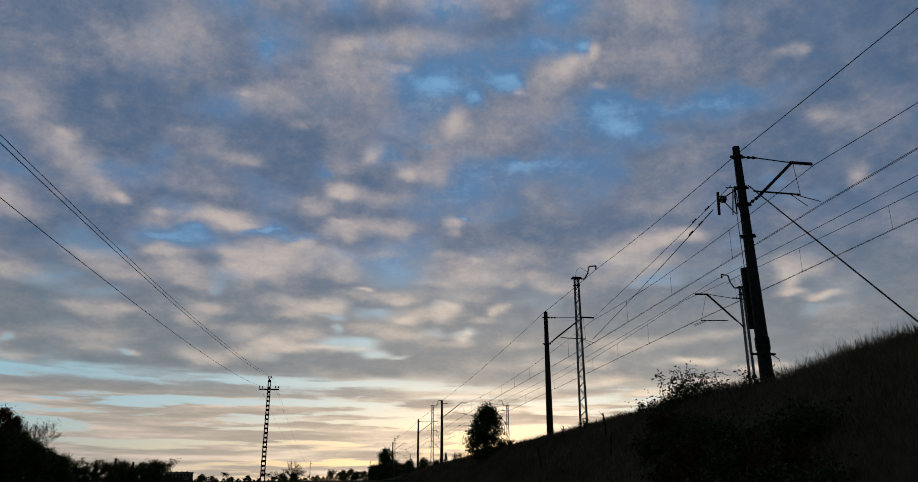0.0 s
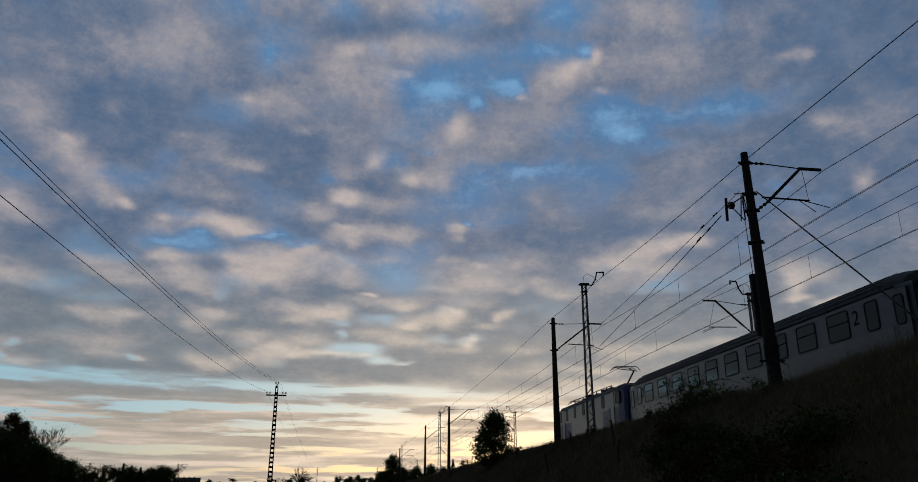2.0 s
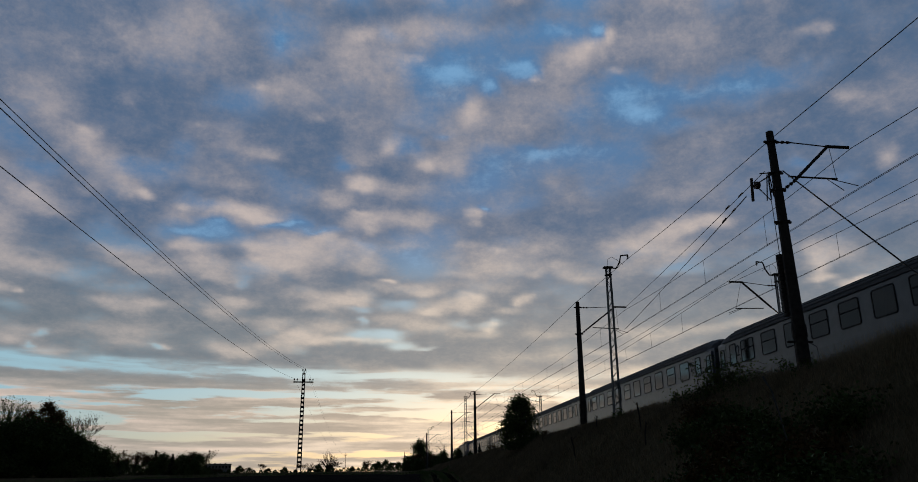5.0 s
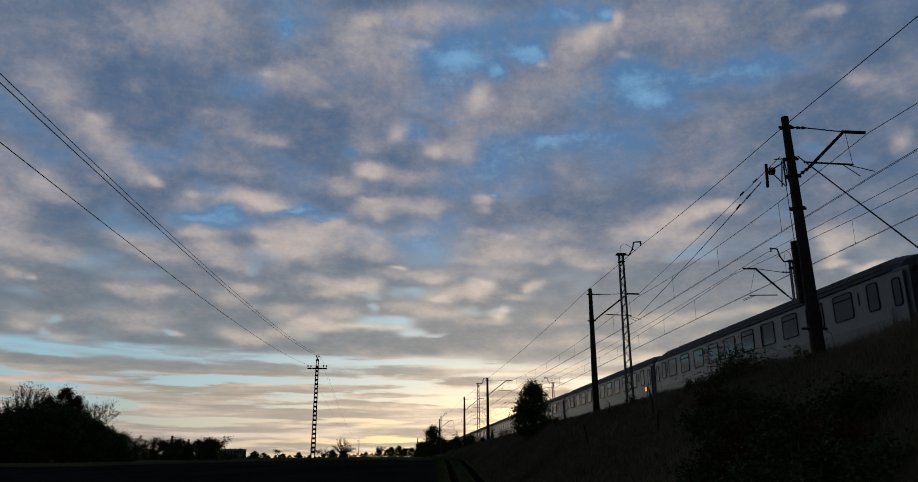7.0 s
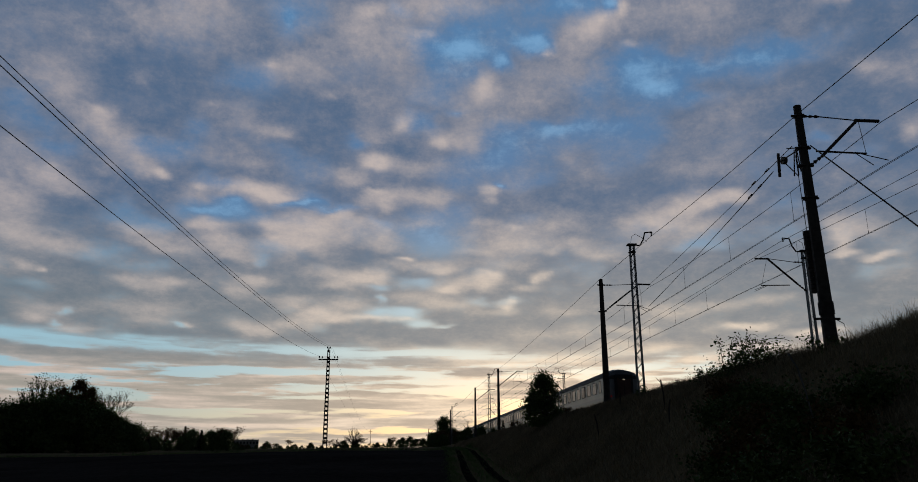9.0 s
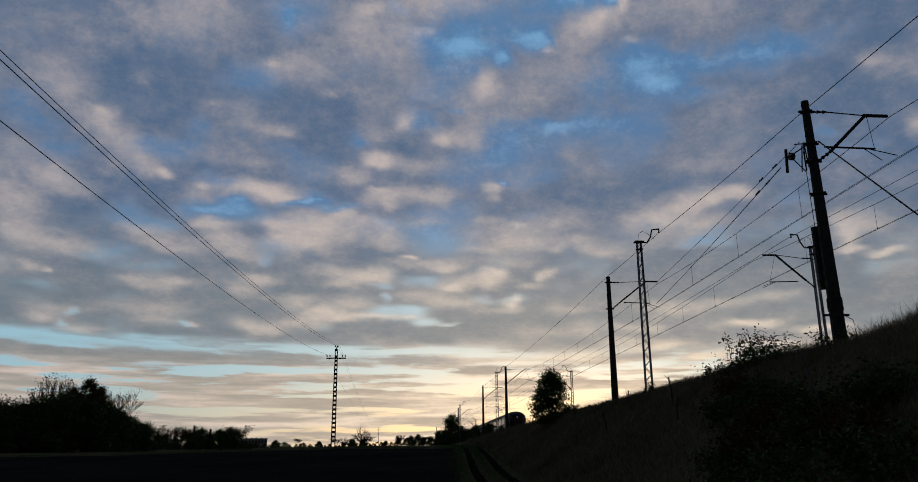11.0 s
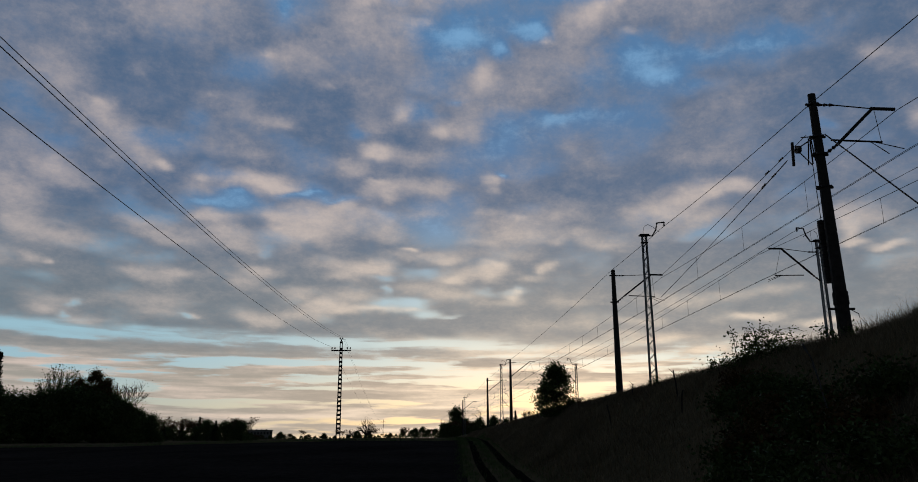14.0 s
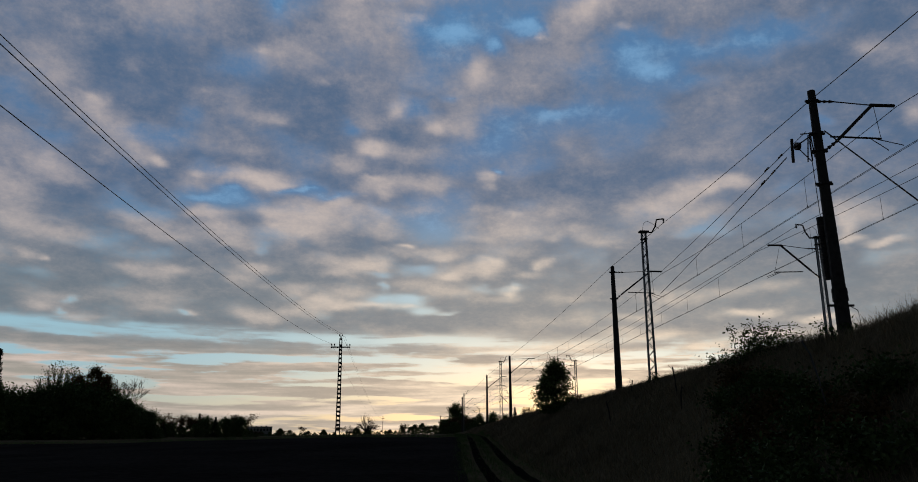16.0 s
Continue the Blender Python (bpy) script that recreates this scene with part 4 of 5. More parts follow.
overhead(NEAR_TRACK - 0.2, [-35, 19.8, 42.5, 88, 113.8, 165, 215, 270], 9.68, 8.34, "carrying and contact wires with droppers over the empty track")
overhead(FAR_TRACK, [-20, 37.3, 95.6, 158, 225, 290], 9.75, 8.38, "carrying and contact wires with droppers over the train", 0.5)

ob = wire_thing("feeder_wire", "single thin dark wire along the mast tops")
tops = [at_line(11.75, -35, 9.9), at_line(11.75, 19.8, 9.8), at_line(12.95, 36.4, 10.95), at_line(11.8, 42.5, 10.05), at_line(11.8, 88, 9.95),
        at_line(12.9, 96.8, 10.8), at_line(11.8, 113.8, 10.0), at_line(12.9, 160, 10.8), at_line(11.8, 215, 10.0), at_line(11.8, 270, 10.0)]
for a, b in zip(tops, tops[1:]):
    strand(ob, sagging(a, b, 0.005 * (b - a).length), 0.012)
ob = wire_thing("feeder_wire", "single thin dark wire beyond the tracks")
tops = [at_line(20.2, -20, 11.0), at_line(20.2, 37.3, 11.0), at_line(20.2, 95.6, 10.8), at_line(20.2, 158, 10.8), at_line(20.2, 225, 10.8), at_line(20.2, 290, 10.8)]
for a, b in zip(tops, tops[1:]):
    strand(ob, sagging(a, b, 0.006 * (b - a).length), 0.012)
ob = wire_thing("anchor_wire", "tensioned anchor wires with insulators running down from a mast")
ends = ((at_line(11.58, 21.2, 8.52), at_line(14.66, 42.5, 8.5)), (at_line(11.60, 21.2, 8.56), at_line(14.74, 42.5, 8.56)), (at_line(11.85, 20.4, 9.07), at_line(14.74, 42.5, 9.76)))
for a, b in ends:
    strand(ob, sagging(a, b, 0.06), 0.011)
for (a, b), k in ((ends[0], 0.05), (ends[0], 0.10), (ends[1], 0.10), (ends[2], 0.09), (ends[2], 0.15)):
    bm = bmesh.new()
    insulator(bm, a.lerp(b, k), a.lerp(b, k + 0.018), 0.035, 3)
    part("strain_insulator", bm, PORCELAIN, ob)
ob = wire_thing("guy_wire", "straight steel guy wire from mast down to the bank", "guy wire")
strand(ob, [at_line(11.95, 19.6, 8.75), at_line(11.95, 12.4, 1.9)], 0.02)


# ---------------------------------------------------------------- field power line
def power_pole(at, h, turn):
    ob = empty("power_pole", at, turn)
    for s in (-1, 1):
        bm = bmesh.new()
        rod(bm, (s * 0.19, 0, -1), (s * 0.10, 0, h - 0.1), 0.06, 0.05, 6)
        part("post", bm, CONCRETE, ob)
    n = 20
    for k in range(n):
        z = 0.5 + (h - 1.0) * k / n
        w = 0.19 - 0.09 * z / h
        bm = bmesh.new()
        box(bm, -w, w, -0.05, 0.05, z, z + 0.2)
        part("rung", bm, CONCRETE, ob)
    bm = bmesh.new()
    box(bm, -0.95, 0.95, -0.05, 0.05, h - 1.05, h - 0.93, 0.015)
    part("crossarm", bm, DARK_STEEL, ob)
    bm = bmesh.new()
    box(bm, -0.05, 0.05, -0.04, 0.04, h - 0.3, h + 0.1, 0.01)
    part("top_bracket", bm, DARK_STEEL, ob)
    for x, z in ((-0.88, h - 0.93), (-0.6, h - 0.93), (0.6, h - 0.93), (0.88, h - 0.93), (-0.12, h), (0.12, h)):
        bm = bmesh.new()
        rod(bm, (x, 0, z), (x, 0, z + 0.1), 0.015)
        rod(bm, (x, 0, z + 0.1), (x, 0, z + 0.2), 0.06, 0.07, 8)
        rod(bm, (x, 0, z + 0.2), (x, 0, z + 0.28), 0.05, 0.03, 8)
        part("insulator", bm, PORCELAIN, ob)
    return tagged(ob, "concrete ladder-type power pole with crossarm in the field", "power pole", "power poles in the field")


PA, PB, PC = Vector((-6.5, 74.7, EYE + 0.25)), Vector((-12.6, 420, EYE + 2.2)), Vector((-9.5, -75, EYE - 1.5))
for p, h in ((PA, 9.4), (PB, 9.3), (PC + Vector((3.4, 0, 0)), 9.4)):
    power_pole(p, h, 1.0)
ob = wire_thing("power_line", "three sagging dark conductors over the field")
for dx, dz, cx, dc, sag in ((0.12, 9.7, 1.51, 11.31, 3.24), (0.4, 9.45, 3.83, 8.6, 3.12), (-0.9, 8.75, 4.87, 6.78, 2.56)):
    strand(ob, sagging(PA + Vector((dx, 0, dz)), PC + Vector((cx, 0, dc)), sag, 60), 0.009, "conductor")
    strand(ob, sagging(PA + Vector((dx, 0, dz)), PB + Vector((dx, 0, dz)), 3.5, 30), 0.006, "conductor")


# ---------------------------------------------------------------- the train
def letters(text, size, parent, at, turn):
    """Digits as a thin mesh."""
    cu = bpy.data.curves.new("text", "FONT")
    cu.body, cu.size, cu.extrude = text, size, 0.002
    tmp = new("lettering", cu)
    me = bpy.data.meshes.new_from_object(tmp.evaluated_get(bpy.context.evaluated_depsgraph_get()))
    bpy.data.objects.remove(tmp)
    me.materials.clear()
    me.materials.append(INK)
    return shared("class_number", me, parent, at, turn)


def window_meshes(w, h, split, glass=GLASS, bar=0.06):
    """Rounded rubber frame with glass, facing -x, centred on the origin."""
    def rounded(w, h, r, n=3):
        pts = []
        for cx, cz, a0 in ((w / 2 - r, h / 2 - r, 0), (-w / 2 + r, h / 2 - r, 90), (-w / 2 + r, -h / 2 + r, 180), (w / 2 - r, -h / 2 + r, 270)):
            for k in range(n + 1):
                a = radians(a0 + 90 * k / n)
                pts.append((cx + r * math.cos(a), cz + r * math.sin(a)))
        return pts
    bm = bmesh.new()
    o, i = rounded(w + 0.02, h + 0.02, 0.12), rounded(w - 0.075, h - 0.075, 0.09)
    vo = [bm.verts.new((-0.02, y, z)) for y, z in o]
    vi = [bm.verts.new((-0.02, y, z)) for y, z in i]
    vb = [bm.verts.new((0.02, y, z)) for y, z in o]
    vk = [bm.verts.new((0.02, y, z)) for y, z in i]
    n = len(o)
    for k in range(n):
        j = (k + 1) % n
        bm.faces.new((vo[k], vo[j], vi[j], vi[k]))
        bm.faces.new((vb[k], vb[j], vo[j], vo[k]))
        bm.faces.new((vi[k], vi[j], vk[j], vk[k]))
    if split:
        box(bm, -0.018, 0.01, -w / 2 + 0.05, w / 2 - 0.05, h * bar, h * bar + 0.05)
    fr = bpy.data.meshes.new("window_frame")
    bm.to_mesh(fr)
    bm.free()
    fr.materials.append(RUBBER)
    bm = bmesh.new()
    i = rounded(w - 0.06, h - 0.06, 0.09)
    f = bm.faces.new([bm.verts.new((-0.008, y, z)) for y, z in i])
    g = bm.faces.new([bm.verts.new((0.002, y, z)) for y, z in i][::-1])
    del f, g
    pn = bpy.data.meshes.new("pane")
    bm.to_mesh(pn)
    bm.free()
    pn.materials.append(glass)
    return fr, pn


WIDE, WIDE_FIXED, NARROW, DOOR_PANE = window_meshes(1.2, 0.98, True), window_meshes(1.2, 0.98, False), window_meshes(0.62, 0.98, False), window_meshes(0.42, 0.95, False)
WIDE_VENT = window_meshes(1.2, 0.98, True, bar=0.24)


def put_window(kind, parent, side, y, z, x=1.412):
    turn = (0, 0, 0) if side < 0 else (0, 0, math.pi)
    w = shared("window", kind[0], parent, (side * x, y, z), turn)
    shared("pane", kind[1], w)
    return w


def lofted(bm, profile, stations, index_of):
    """Skins a cross-section (x, z) along stations of (y, width share, height shift)."""
    rows = []
    for y, sx, dz in stations:
        rows.append([bm.verts.new((x * sx, y, z if z < 2.9 else 2.9 + (z - 2.9) * dz)) for x, z in profile])
    for a, b in zip(rows, rows[1:]):
        for k in range(len(profile) - 1):
            f = bm.faces.new((a[k], b[k], b[k + 1], a[k + 1]))
            f.material_index = index_of(profile[k], profile[k + 1])
    for r in (rows[0], rows[-1]):
        f = bm.faces.new(r)
        f.material_index = 0
    bmesh.ops.recalc_face_normals(bm, faces=bm.faces[:])
    return bm


HALF = [(1.36, 0.95), (1.41, 1.2), (1.41, 1.75), (1.41, 2.08), (1.41, 3.18), (1.41, 3.26), (1.385, 3.34)]
ROOF_HALF = [(1.40, 3.32), (1.37, 3.42), (1.29, 3.58), (1.14, 3.73), (0.88, 3.87), (0.5, 3.98), (0.0, 4.03)]
CL = 24.2                        # body length of a coach


def build_coach(paints, number, split_rule, label, last=False, sign=False, lowered=()):
    upper, band, lower = paints
    ob = empty("passenger_coach")
    prof = [(-x, z) for x, z in HALF] + [(x, z) for x, z in reversed(HALF)]
    bm = bmesh.new()
    e = CL / 2

    def which(p, q):
        z = (p[1] + q[1]) / 2
        return 2 if z < 1.8 else (1 if 2.08 < z < 3.18 else 0)
    lofted(bm, prof, [(-e, 0.93, 1), (-e + 0.75, 1, 1), (e - 0.75, 1, 1), (e, 0.93, 1)], which)
    part("body", bm, (upper, band, lower), ob)
    prof = [(-x, z) for x, z in ROOF_HALF] + [(x, z) for x, z in reversed(ROOF_HALF[:-1])]
    bm = bmesh.new()
    lofted(bm, prof, [(-e - 0.02, 0.9, 0.55), (-e + 0.35, 0.97, 0.86), (-e + 1.2, 1, 1), (e - 1.2, 1, 1), (e - 0.35, 0.97, 0.86), (e + 0.02, 0.9, 0.55)], lambda p, q: 0)
    roof = part("roof", bm, ROOF_PAINT, ob, "sooty grey ribbed roof")
    for s in (-1, 1):
        for x, z in ((1.335, 3.5), (1.22, 3.655), (1.02, 3.805), (0.7, 3.925)):
            bm = bmesh.new()
            box(bm, s * x - 0.018, s * x + 0.018, -e + 1.3, e - 1.3, z - 0.012, z + 0.02)
            part("roof_rib", bm, ROOF_PAINT, roof)
    for y in (-7.5, -2.5, 2.5, 7.5):
        bm = bmesh.new()
        box(bm, -0.22, 0.22, y - 0.3, y + 0.3, 3.98, 4.12, 0.04)
        part("roof_vent", bm, ROOF_PAINT, roof)
    bm = bmesh.new()
    for s in (-1, 1):
        box(bm, s * 1.425 - 0.02, s * 1.425 + 0.02, -e + 0.7, e - 0.7, 3.3, 3.335)
    part("gutter", bm, ROOF_PAINT, ob)
    for side in (-1, 1):
        for k in range(10):
            y = 9.0 - k * 1.933
            w = put_window((WIDE_VENT if number == "1" else WIDE) if split_rule(k) else WIDE_FIXED, ob, side, y, 2.64)
            if k in lowered:
                # black panel over the glass stands for the unlit opening of a lowered window
                bm = bmesh.new()
                box(bm, -0.0155, -0.009, -0.52, 0.52, 0.17, 0.42)
                part("vent_shade_panel", bm, RUBBER, w, "dark panel for the shaded opening of a lowered window")
        for y in (10.42, -10.2):
            put_window(NARROW, ob, side, y, 2.64)
        for y in (11.5, -11.5):
            bm = bmesh.new()
            box(bm, -0.02, 0.05, -0.40, 0.40, 1.05, 3.2, 0.012)
            d = part("door", bm, band if not last else upper, ob)
            d.location, d.rotation_euler = (side * 1.40, y, 0), (0, 0, 0 if side < 0 else math.pi)
            w = shared("window", DOOR_PANE[0], d, (-0.022, 0, 2.55))
            shared("pane", DOOR_PANE[1], d, (-0.024, 0, 2.55))
            bm = bmesh.new()
            rod(bm, (-0.07, 0.34, 1.3), (-0.07, 0.34, 2.1), 0.018)
            part("handle", bm, STEEL, d)
    letters(number, 0.72, ob, (-1.418, 10.06, 2.5), (math.pi / 2, 0, -math.pi / 2))
    letters(number, 0.72, ob, (-1.418, -9.2, 2.5), (math.pi / 2, 0, -math.pi / 2))
    for s in (-1, 1):
        bm = bmesh.new()
        w = 0.76 if last else 0.95
        box(bm, -w, w, s * e - 0.05, s * (e + 0.2), 1.1, 3.5, 0.08)
        box(bm, -0.62, 0.62, s * e - 0.05, s * (e + 0.215), 1.2, 3.3, 0.02)
        part("gangway_bellows", bm, RUBBER, ob)
    for y in (-8.6, 8.6):
        bm = bmesh.new()
        for s in (-1, 1):
            box(bm, s * 1.0 - 0.07, s * 1.0 + 0.07, y - 1.6, y + 1.6, 0.42, 0.68, 0.03)
            for w in (-1.25, 1.25):
                rod(bm, (s * 0.68, y + w, 0.46), (s * 0.82, y + w, 0.46), 0.46, sides=18)
        box(bm, -1.0, 1.0, y - 0.3, y + 0.3, 0.5, 0.9, 0.03)
        part("bogie", bm, DARK_STEEL, ob)
    bm = bmesh.new()
    box(bm, -1.1, 1.1, -5.5, -2.0, 0.45, 0.96, 0.05)
    box(bm, -1.1, 1.1, 0.5, 4.5, 0.5, 0.96, 0.05)
    for s in (-1, 1):
        for x in (-0.87, 0.87):
            rod(bm, (x, s * e, 1.05), (x, s * (e + 0.2), 1.05), 0.2, sides=10)
    part("underframe", bm, DARK_STEEL, ob)
    if sign:
        bm = bmesh.new()
        box(bm, -0.03, 0.0, -0.28, 0.28, 1.68, 2.0, 0.01)
        sb = part("destination_sign", bm, RUBBER, ob, "lit amber destination display")
        sb.location = (-1.412, -10.85, 0)
        for k in range(6):
            for j in range(2):
                bm = bmesh.new()
                box(bm, -0.036, -0.03, -0.24 + k * 0.082, -0.24 + k * 0.082 + 0.06, 1.72 + j * 0.14, 1.82 + j * 0.14)
                part("diode_bar", bm, AMBER, sb)
    if last:
        rng = np.random.default_rng(4)
        for k in range(22):
            y, z = 1.9 + 2.6 * (k // 2) / 11 + rng.normal(0, 0.03), 1.35 + 0.16 * rng.normal()
            bm = bmesh.new()
            path_rod(bm, [(-1.412, y, z - 0.14), (-1.414, y + rng.normal(0, 0.12), z), (-1.412, y + rng.normal(0, 0.16), z + 0.17)], 0.02, 4)
            part("graffiti_stroke", bm, (DULL_RED, WHITE_PAINT, SLATE_PAINT)[k % 3], ob, "sprayed paint stroke")
        for x in (-1.05, 1.05):
            bm = bmesh.new()
            rod(bm, (x, -e - 0.02, 1.75), (x, -e - 0.1, 1.75), 0.065, sides=12)
            part("tail_lamp", bm, RED_LAMP, ob, "small red tail lamp")
        bm = bmesh.new()
        for x in (-0.5, 0.5):
            box(bm, x - 0.05, x + 0.05, -e - 0.26, -e - 0.19, 1.2, 3.2, 0.01)
        box(bm, -0.45, -0.02, -e - 0.245, -e - 0.2, 1.25, 3.1, 0.02)
        box(bm, 0.02, 0.45, -e - 0.245, -e - 0.2, 1.25, 3.1, 0.02)
        part("end_door", bm, DULL_RED, ob, "dull red end door")
        bm = bmesh.new()
        box(bm, -0.09, 0.09, -e - 0.27, -e - 0.21, 3.06, 3.11, 0.01)
        part("vestibule_lamp", bm, CEILING_LAMP, ob, "small lit lamp over the end door")
    return tagged(ob, label, "railway coach", "coaches of the train")


def build_loco():
    ob = empty("electric_locomotive")
    e = 7.75
    half = [(1.42, 0.9), (1.48, 1.15), (1.48, 1.75), (1.48, 2.4), (1.48, 3.3), (1.46, 3.52), (1.32, 3.72), (1.0, 3.84), (0.5, 3.9)]
    prof = [(-x, z) for x, z in half] + [(x, z) for x, z in reversed(half)]
    bm = bmesh.new()
    lofted(bm, prof, [(-e, 0.84, 0.55), (-e + 0.35, 0.93, 0.8), (-e + 1.1, 1, 1), (-3.6, 1, 1), (3.6, 1, 1), (e - 1.1, 1, 1), (e - 0.35, 0.93, 0.8), (e, 0.84, 0.55)],
           lambda p, q: 2 if 1.2 < (p[1] + q[1]) / 2 < 2.2 else (1 if (p[1] + q[1]) / 2 < 3.45 else 0))
    for f in bm.faces:
        c = f.calc_center_median()
        if abs(c.y) > e - 1.0 and c.z < 3.45:
            f.material_index = 2
        elif abs(c.y) < 3.0 and f.material_index == 2:
            f.material_index = 1
    part("body", bm, (ROOF_PAINT, GREY_BAND, NAVY_PAINT), ob, "grey and navy painted body")
    cab, tall = window_meshes(0.8, 0.75, False, CAB_GLASS), window_meshes(0.48, 0.78, False, CAB_GLASS)
    for side in (-1, 1):
        for y in (6.55, -6.6):
            put_window(cab, ob, side, y, 3.0, 1.483)
        for y in (-3.8, -1.7, 0.5, 2.6, 4.65):
            put_window(tall, ob, side, y, 3.0, 1.483)
        for y in (5.6, -5.6):
            bm = bmesh.new()
            box(bm, -0.015, 0.03, -0.34, 0.34, 1.1, 3.4, 0.01)
            d = part("cab_door", bm, GREY_BAND, ob)
            d.location, d.rotation_euler = (side * 1.485, y, 0), (0, 0, 0 if side < 0 else math.pi)
            bm = bmesh.new()
            for s in (-0.42, 0.42):
                rod(bm, (-0.06, s, 1.2), (-0.06, s, 2.5), 0.018)
            part("handrail", bm, STEEL, d)
        bm = bmesh.new()
        rod(bm, (side * 1.5, -e + 1.1, 3.48), (side * 1.5, e - 1.1, 3.48), 0.02)
        part("gutter", bm, ROOF_PAINT, ob)
    for s in (-1, 1):
        for x in (-0.55, 0.55):
            bm = bmesh.new()
            box(bm, x - 0.47, x + 0.47, -0.02, 0.02, -0.34, 0.34, 0.06)
            w = part("windscreen", bm, GLASS, ob)
            w.location, w.rotation_euler = (0, s * (e + 0.012), 2.85), (s * 0.02, 0, 0)
        for x in (-0.95, 0.95):
            bm = bmesh.new()
            rod(bm, (x, s * (e - 0.02), 1.55), (x, s * (e + 0.07), 1.55), 0.15, 0.13, 12)
            part("headlight", bm, STEEL, ob)
        for x in (-0.87, 0.87):
            bm = bmesh.new()
            rod(bm, (x, s * e, 1.05), (x, s * (e + 0.4), 1.05), 0.08)
            rod(bm, (x, s * (e + 0.36), 1.05), (x, s * (e + 0.42), 1.05), 0.23, sides=12)
            part("buffer", bm, DARK_STEEL, ob)
    for y in (-4.4, 4.4):
        bm = bmesh.new()
        for s in (-1, 1):
            box(bm, s * 1.1 - 0.08, s * 1.1 + 0.08, y - 2.1, y + 2.1, 0.4, 0.75, 0.03)
            for w in (-1.5, 1.5):
                rod(bm, (s * 0.68, y + w, 0.6), (s * 0.82, y + w, 0.6), 0.6, sides=20)
        part("bogie", bm, DARK_STEEL, ob)
    # roof gear
    gear = ((-3.0, 0.9, 0.18), (-1.6, 0.5, 0.24), (0.0, 1.1, 0.14), (1.6, 0.6, 0.26), (2.8, 0.7, 0.16))
    for y, l, h in gear:
        bm = bmesh.new()
        box(bm, -0.75, 0.75, y - l / 2, y + l / 2, 3.86, 3.9 + h, 0.04)
        part("roof_box", bm, ROOF_PAINT, ob)
    for k in range(9):
        y = -4.2 + k * 1.05
        bm = bmesh.new()
        insulator(bm, (-0.95, y, 3.82), (-0.95, y, 4.06), 0.06, 3)
        part("roof_insulator", bm, PORCELAIN, ob)
    bm = bmesh.new()
    path_rod(bm, [(-0.95, -4.2, 4.06), (-0.95, -1.05, 4.1), (-0.95, 2.1, 4.06), (-0.95, 4.2, 4.12)], 0.03)
    part("roof_busbar", bm, DARK_STEEL, ob)
    for y, up in ((-4.9, True), (4.9, False)):
        top, head_y = (5.3, y + 0.55) if up else (4.25, y + 0.9)
        knee = (0, y - 1.05, 4.8) if up else (0, y - 1.6, 4.16)
        bm = bmesh.new()
        for s in (-1, 1):
            rod(bm, (s * 0.55, y - 0.7, 4.0), (s * 0.55, y + 0.7, 4.0), 0.035)
        rod(bm, (-0.55, y - 0.5, 4.02), (0.55, y - 0.5, 4.02), 0.035)
        rod(bm, (-0.55, y + 0.5, 4.02), (0.55, y + 0.5, 4.02), 0.035)
        rod(bm, (0, y + 0.5, 4.04), knee, 0.06)
        rod(bm, knee, (-0.35, head_y, top - 0.16), 0.032)
        rod(bm, knee, (0.35, head_y, top - 0.16), 0.032)
        for d in (-0.28, 0.28):
            path_rod(bm, [(-0.95, head_y + d, top - 0.26), (-0.72, head_y + d, top - 0.02), (0.72, head_y + d, top - 0.02), (0.95, head_y + d, top - 0.26)], 0.03)
        rod(bm, (-0.4, head_y - 0.28, top - 0.08), (-0.4, head_y + 0.28, top - 0.08), 0.025)
        rod(bm, (0.4, head_y - 0.28, top - 0.08), (0.4, head_y + 0.28, top - 0.08), 0.025)
        part("pantograph", bm, DARK_STEEL, ob, "raised dark pantograph" if up else "folded dark pantograph")
    return tagged(ob, "grey and navy electric locomotive hauling coaches, rear pantograph raised", "locomotive")


train = [(build_loco(), 8.2)]
PALE = (PALE_PAINT, PALE_PAINT, GREY_BAND)
MIXED = (PALE_PAINT, SLATE_PAINT, PALE_PAINT)
WHITE = (WHITE_PAINT, WHITE_PAINT, GREY_BAND)
KINDS = [(MIXED, "2", lambda k: True, "pale grey passenger coach with blue-grey window band", {}),
         (PALE, "2", lambda k: k not in (3, 6), "pale grey second-class passenger coach with half-open windows", {"lowered": (3, 7)}),
         (PALE, "2", lambda k: k % 3 != 1, "grey second-class passenger coach with sooty roof", {}),
         (MIXED, "2", lambda k: k % 2 == 0, "pale grey passenger coach with blue-grey window band", {}),
         (PALE, "2", lambda k: k % 3 != 2, "grey second-class passenger coach with sooty roof", {}),
         (PALE, "2", lambda k: k % 2 == 0, "pale grey coach with lit amber destination display", {"sign": True}),
         (WHITE, "1", lambda k: k % 2 == 1, "off-white first-class coach with grey lower band", {}),
         (WHITE, "1", lambda k: k in (2, 3, 9), "off-white rearmost first-class coach with red tail lamps", {"last": True})]
for k, (paints, number, rule, label, more) in enumerate(KINDS):
    train.append((build_coach(paints, number, rule, label, **more), 16.4 + 24.65 * (k + 0.5)))


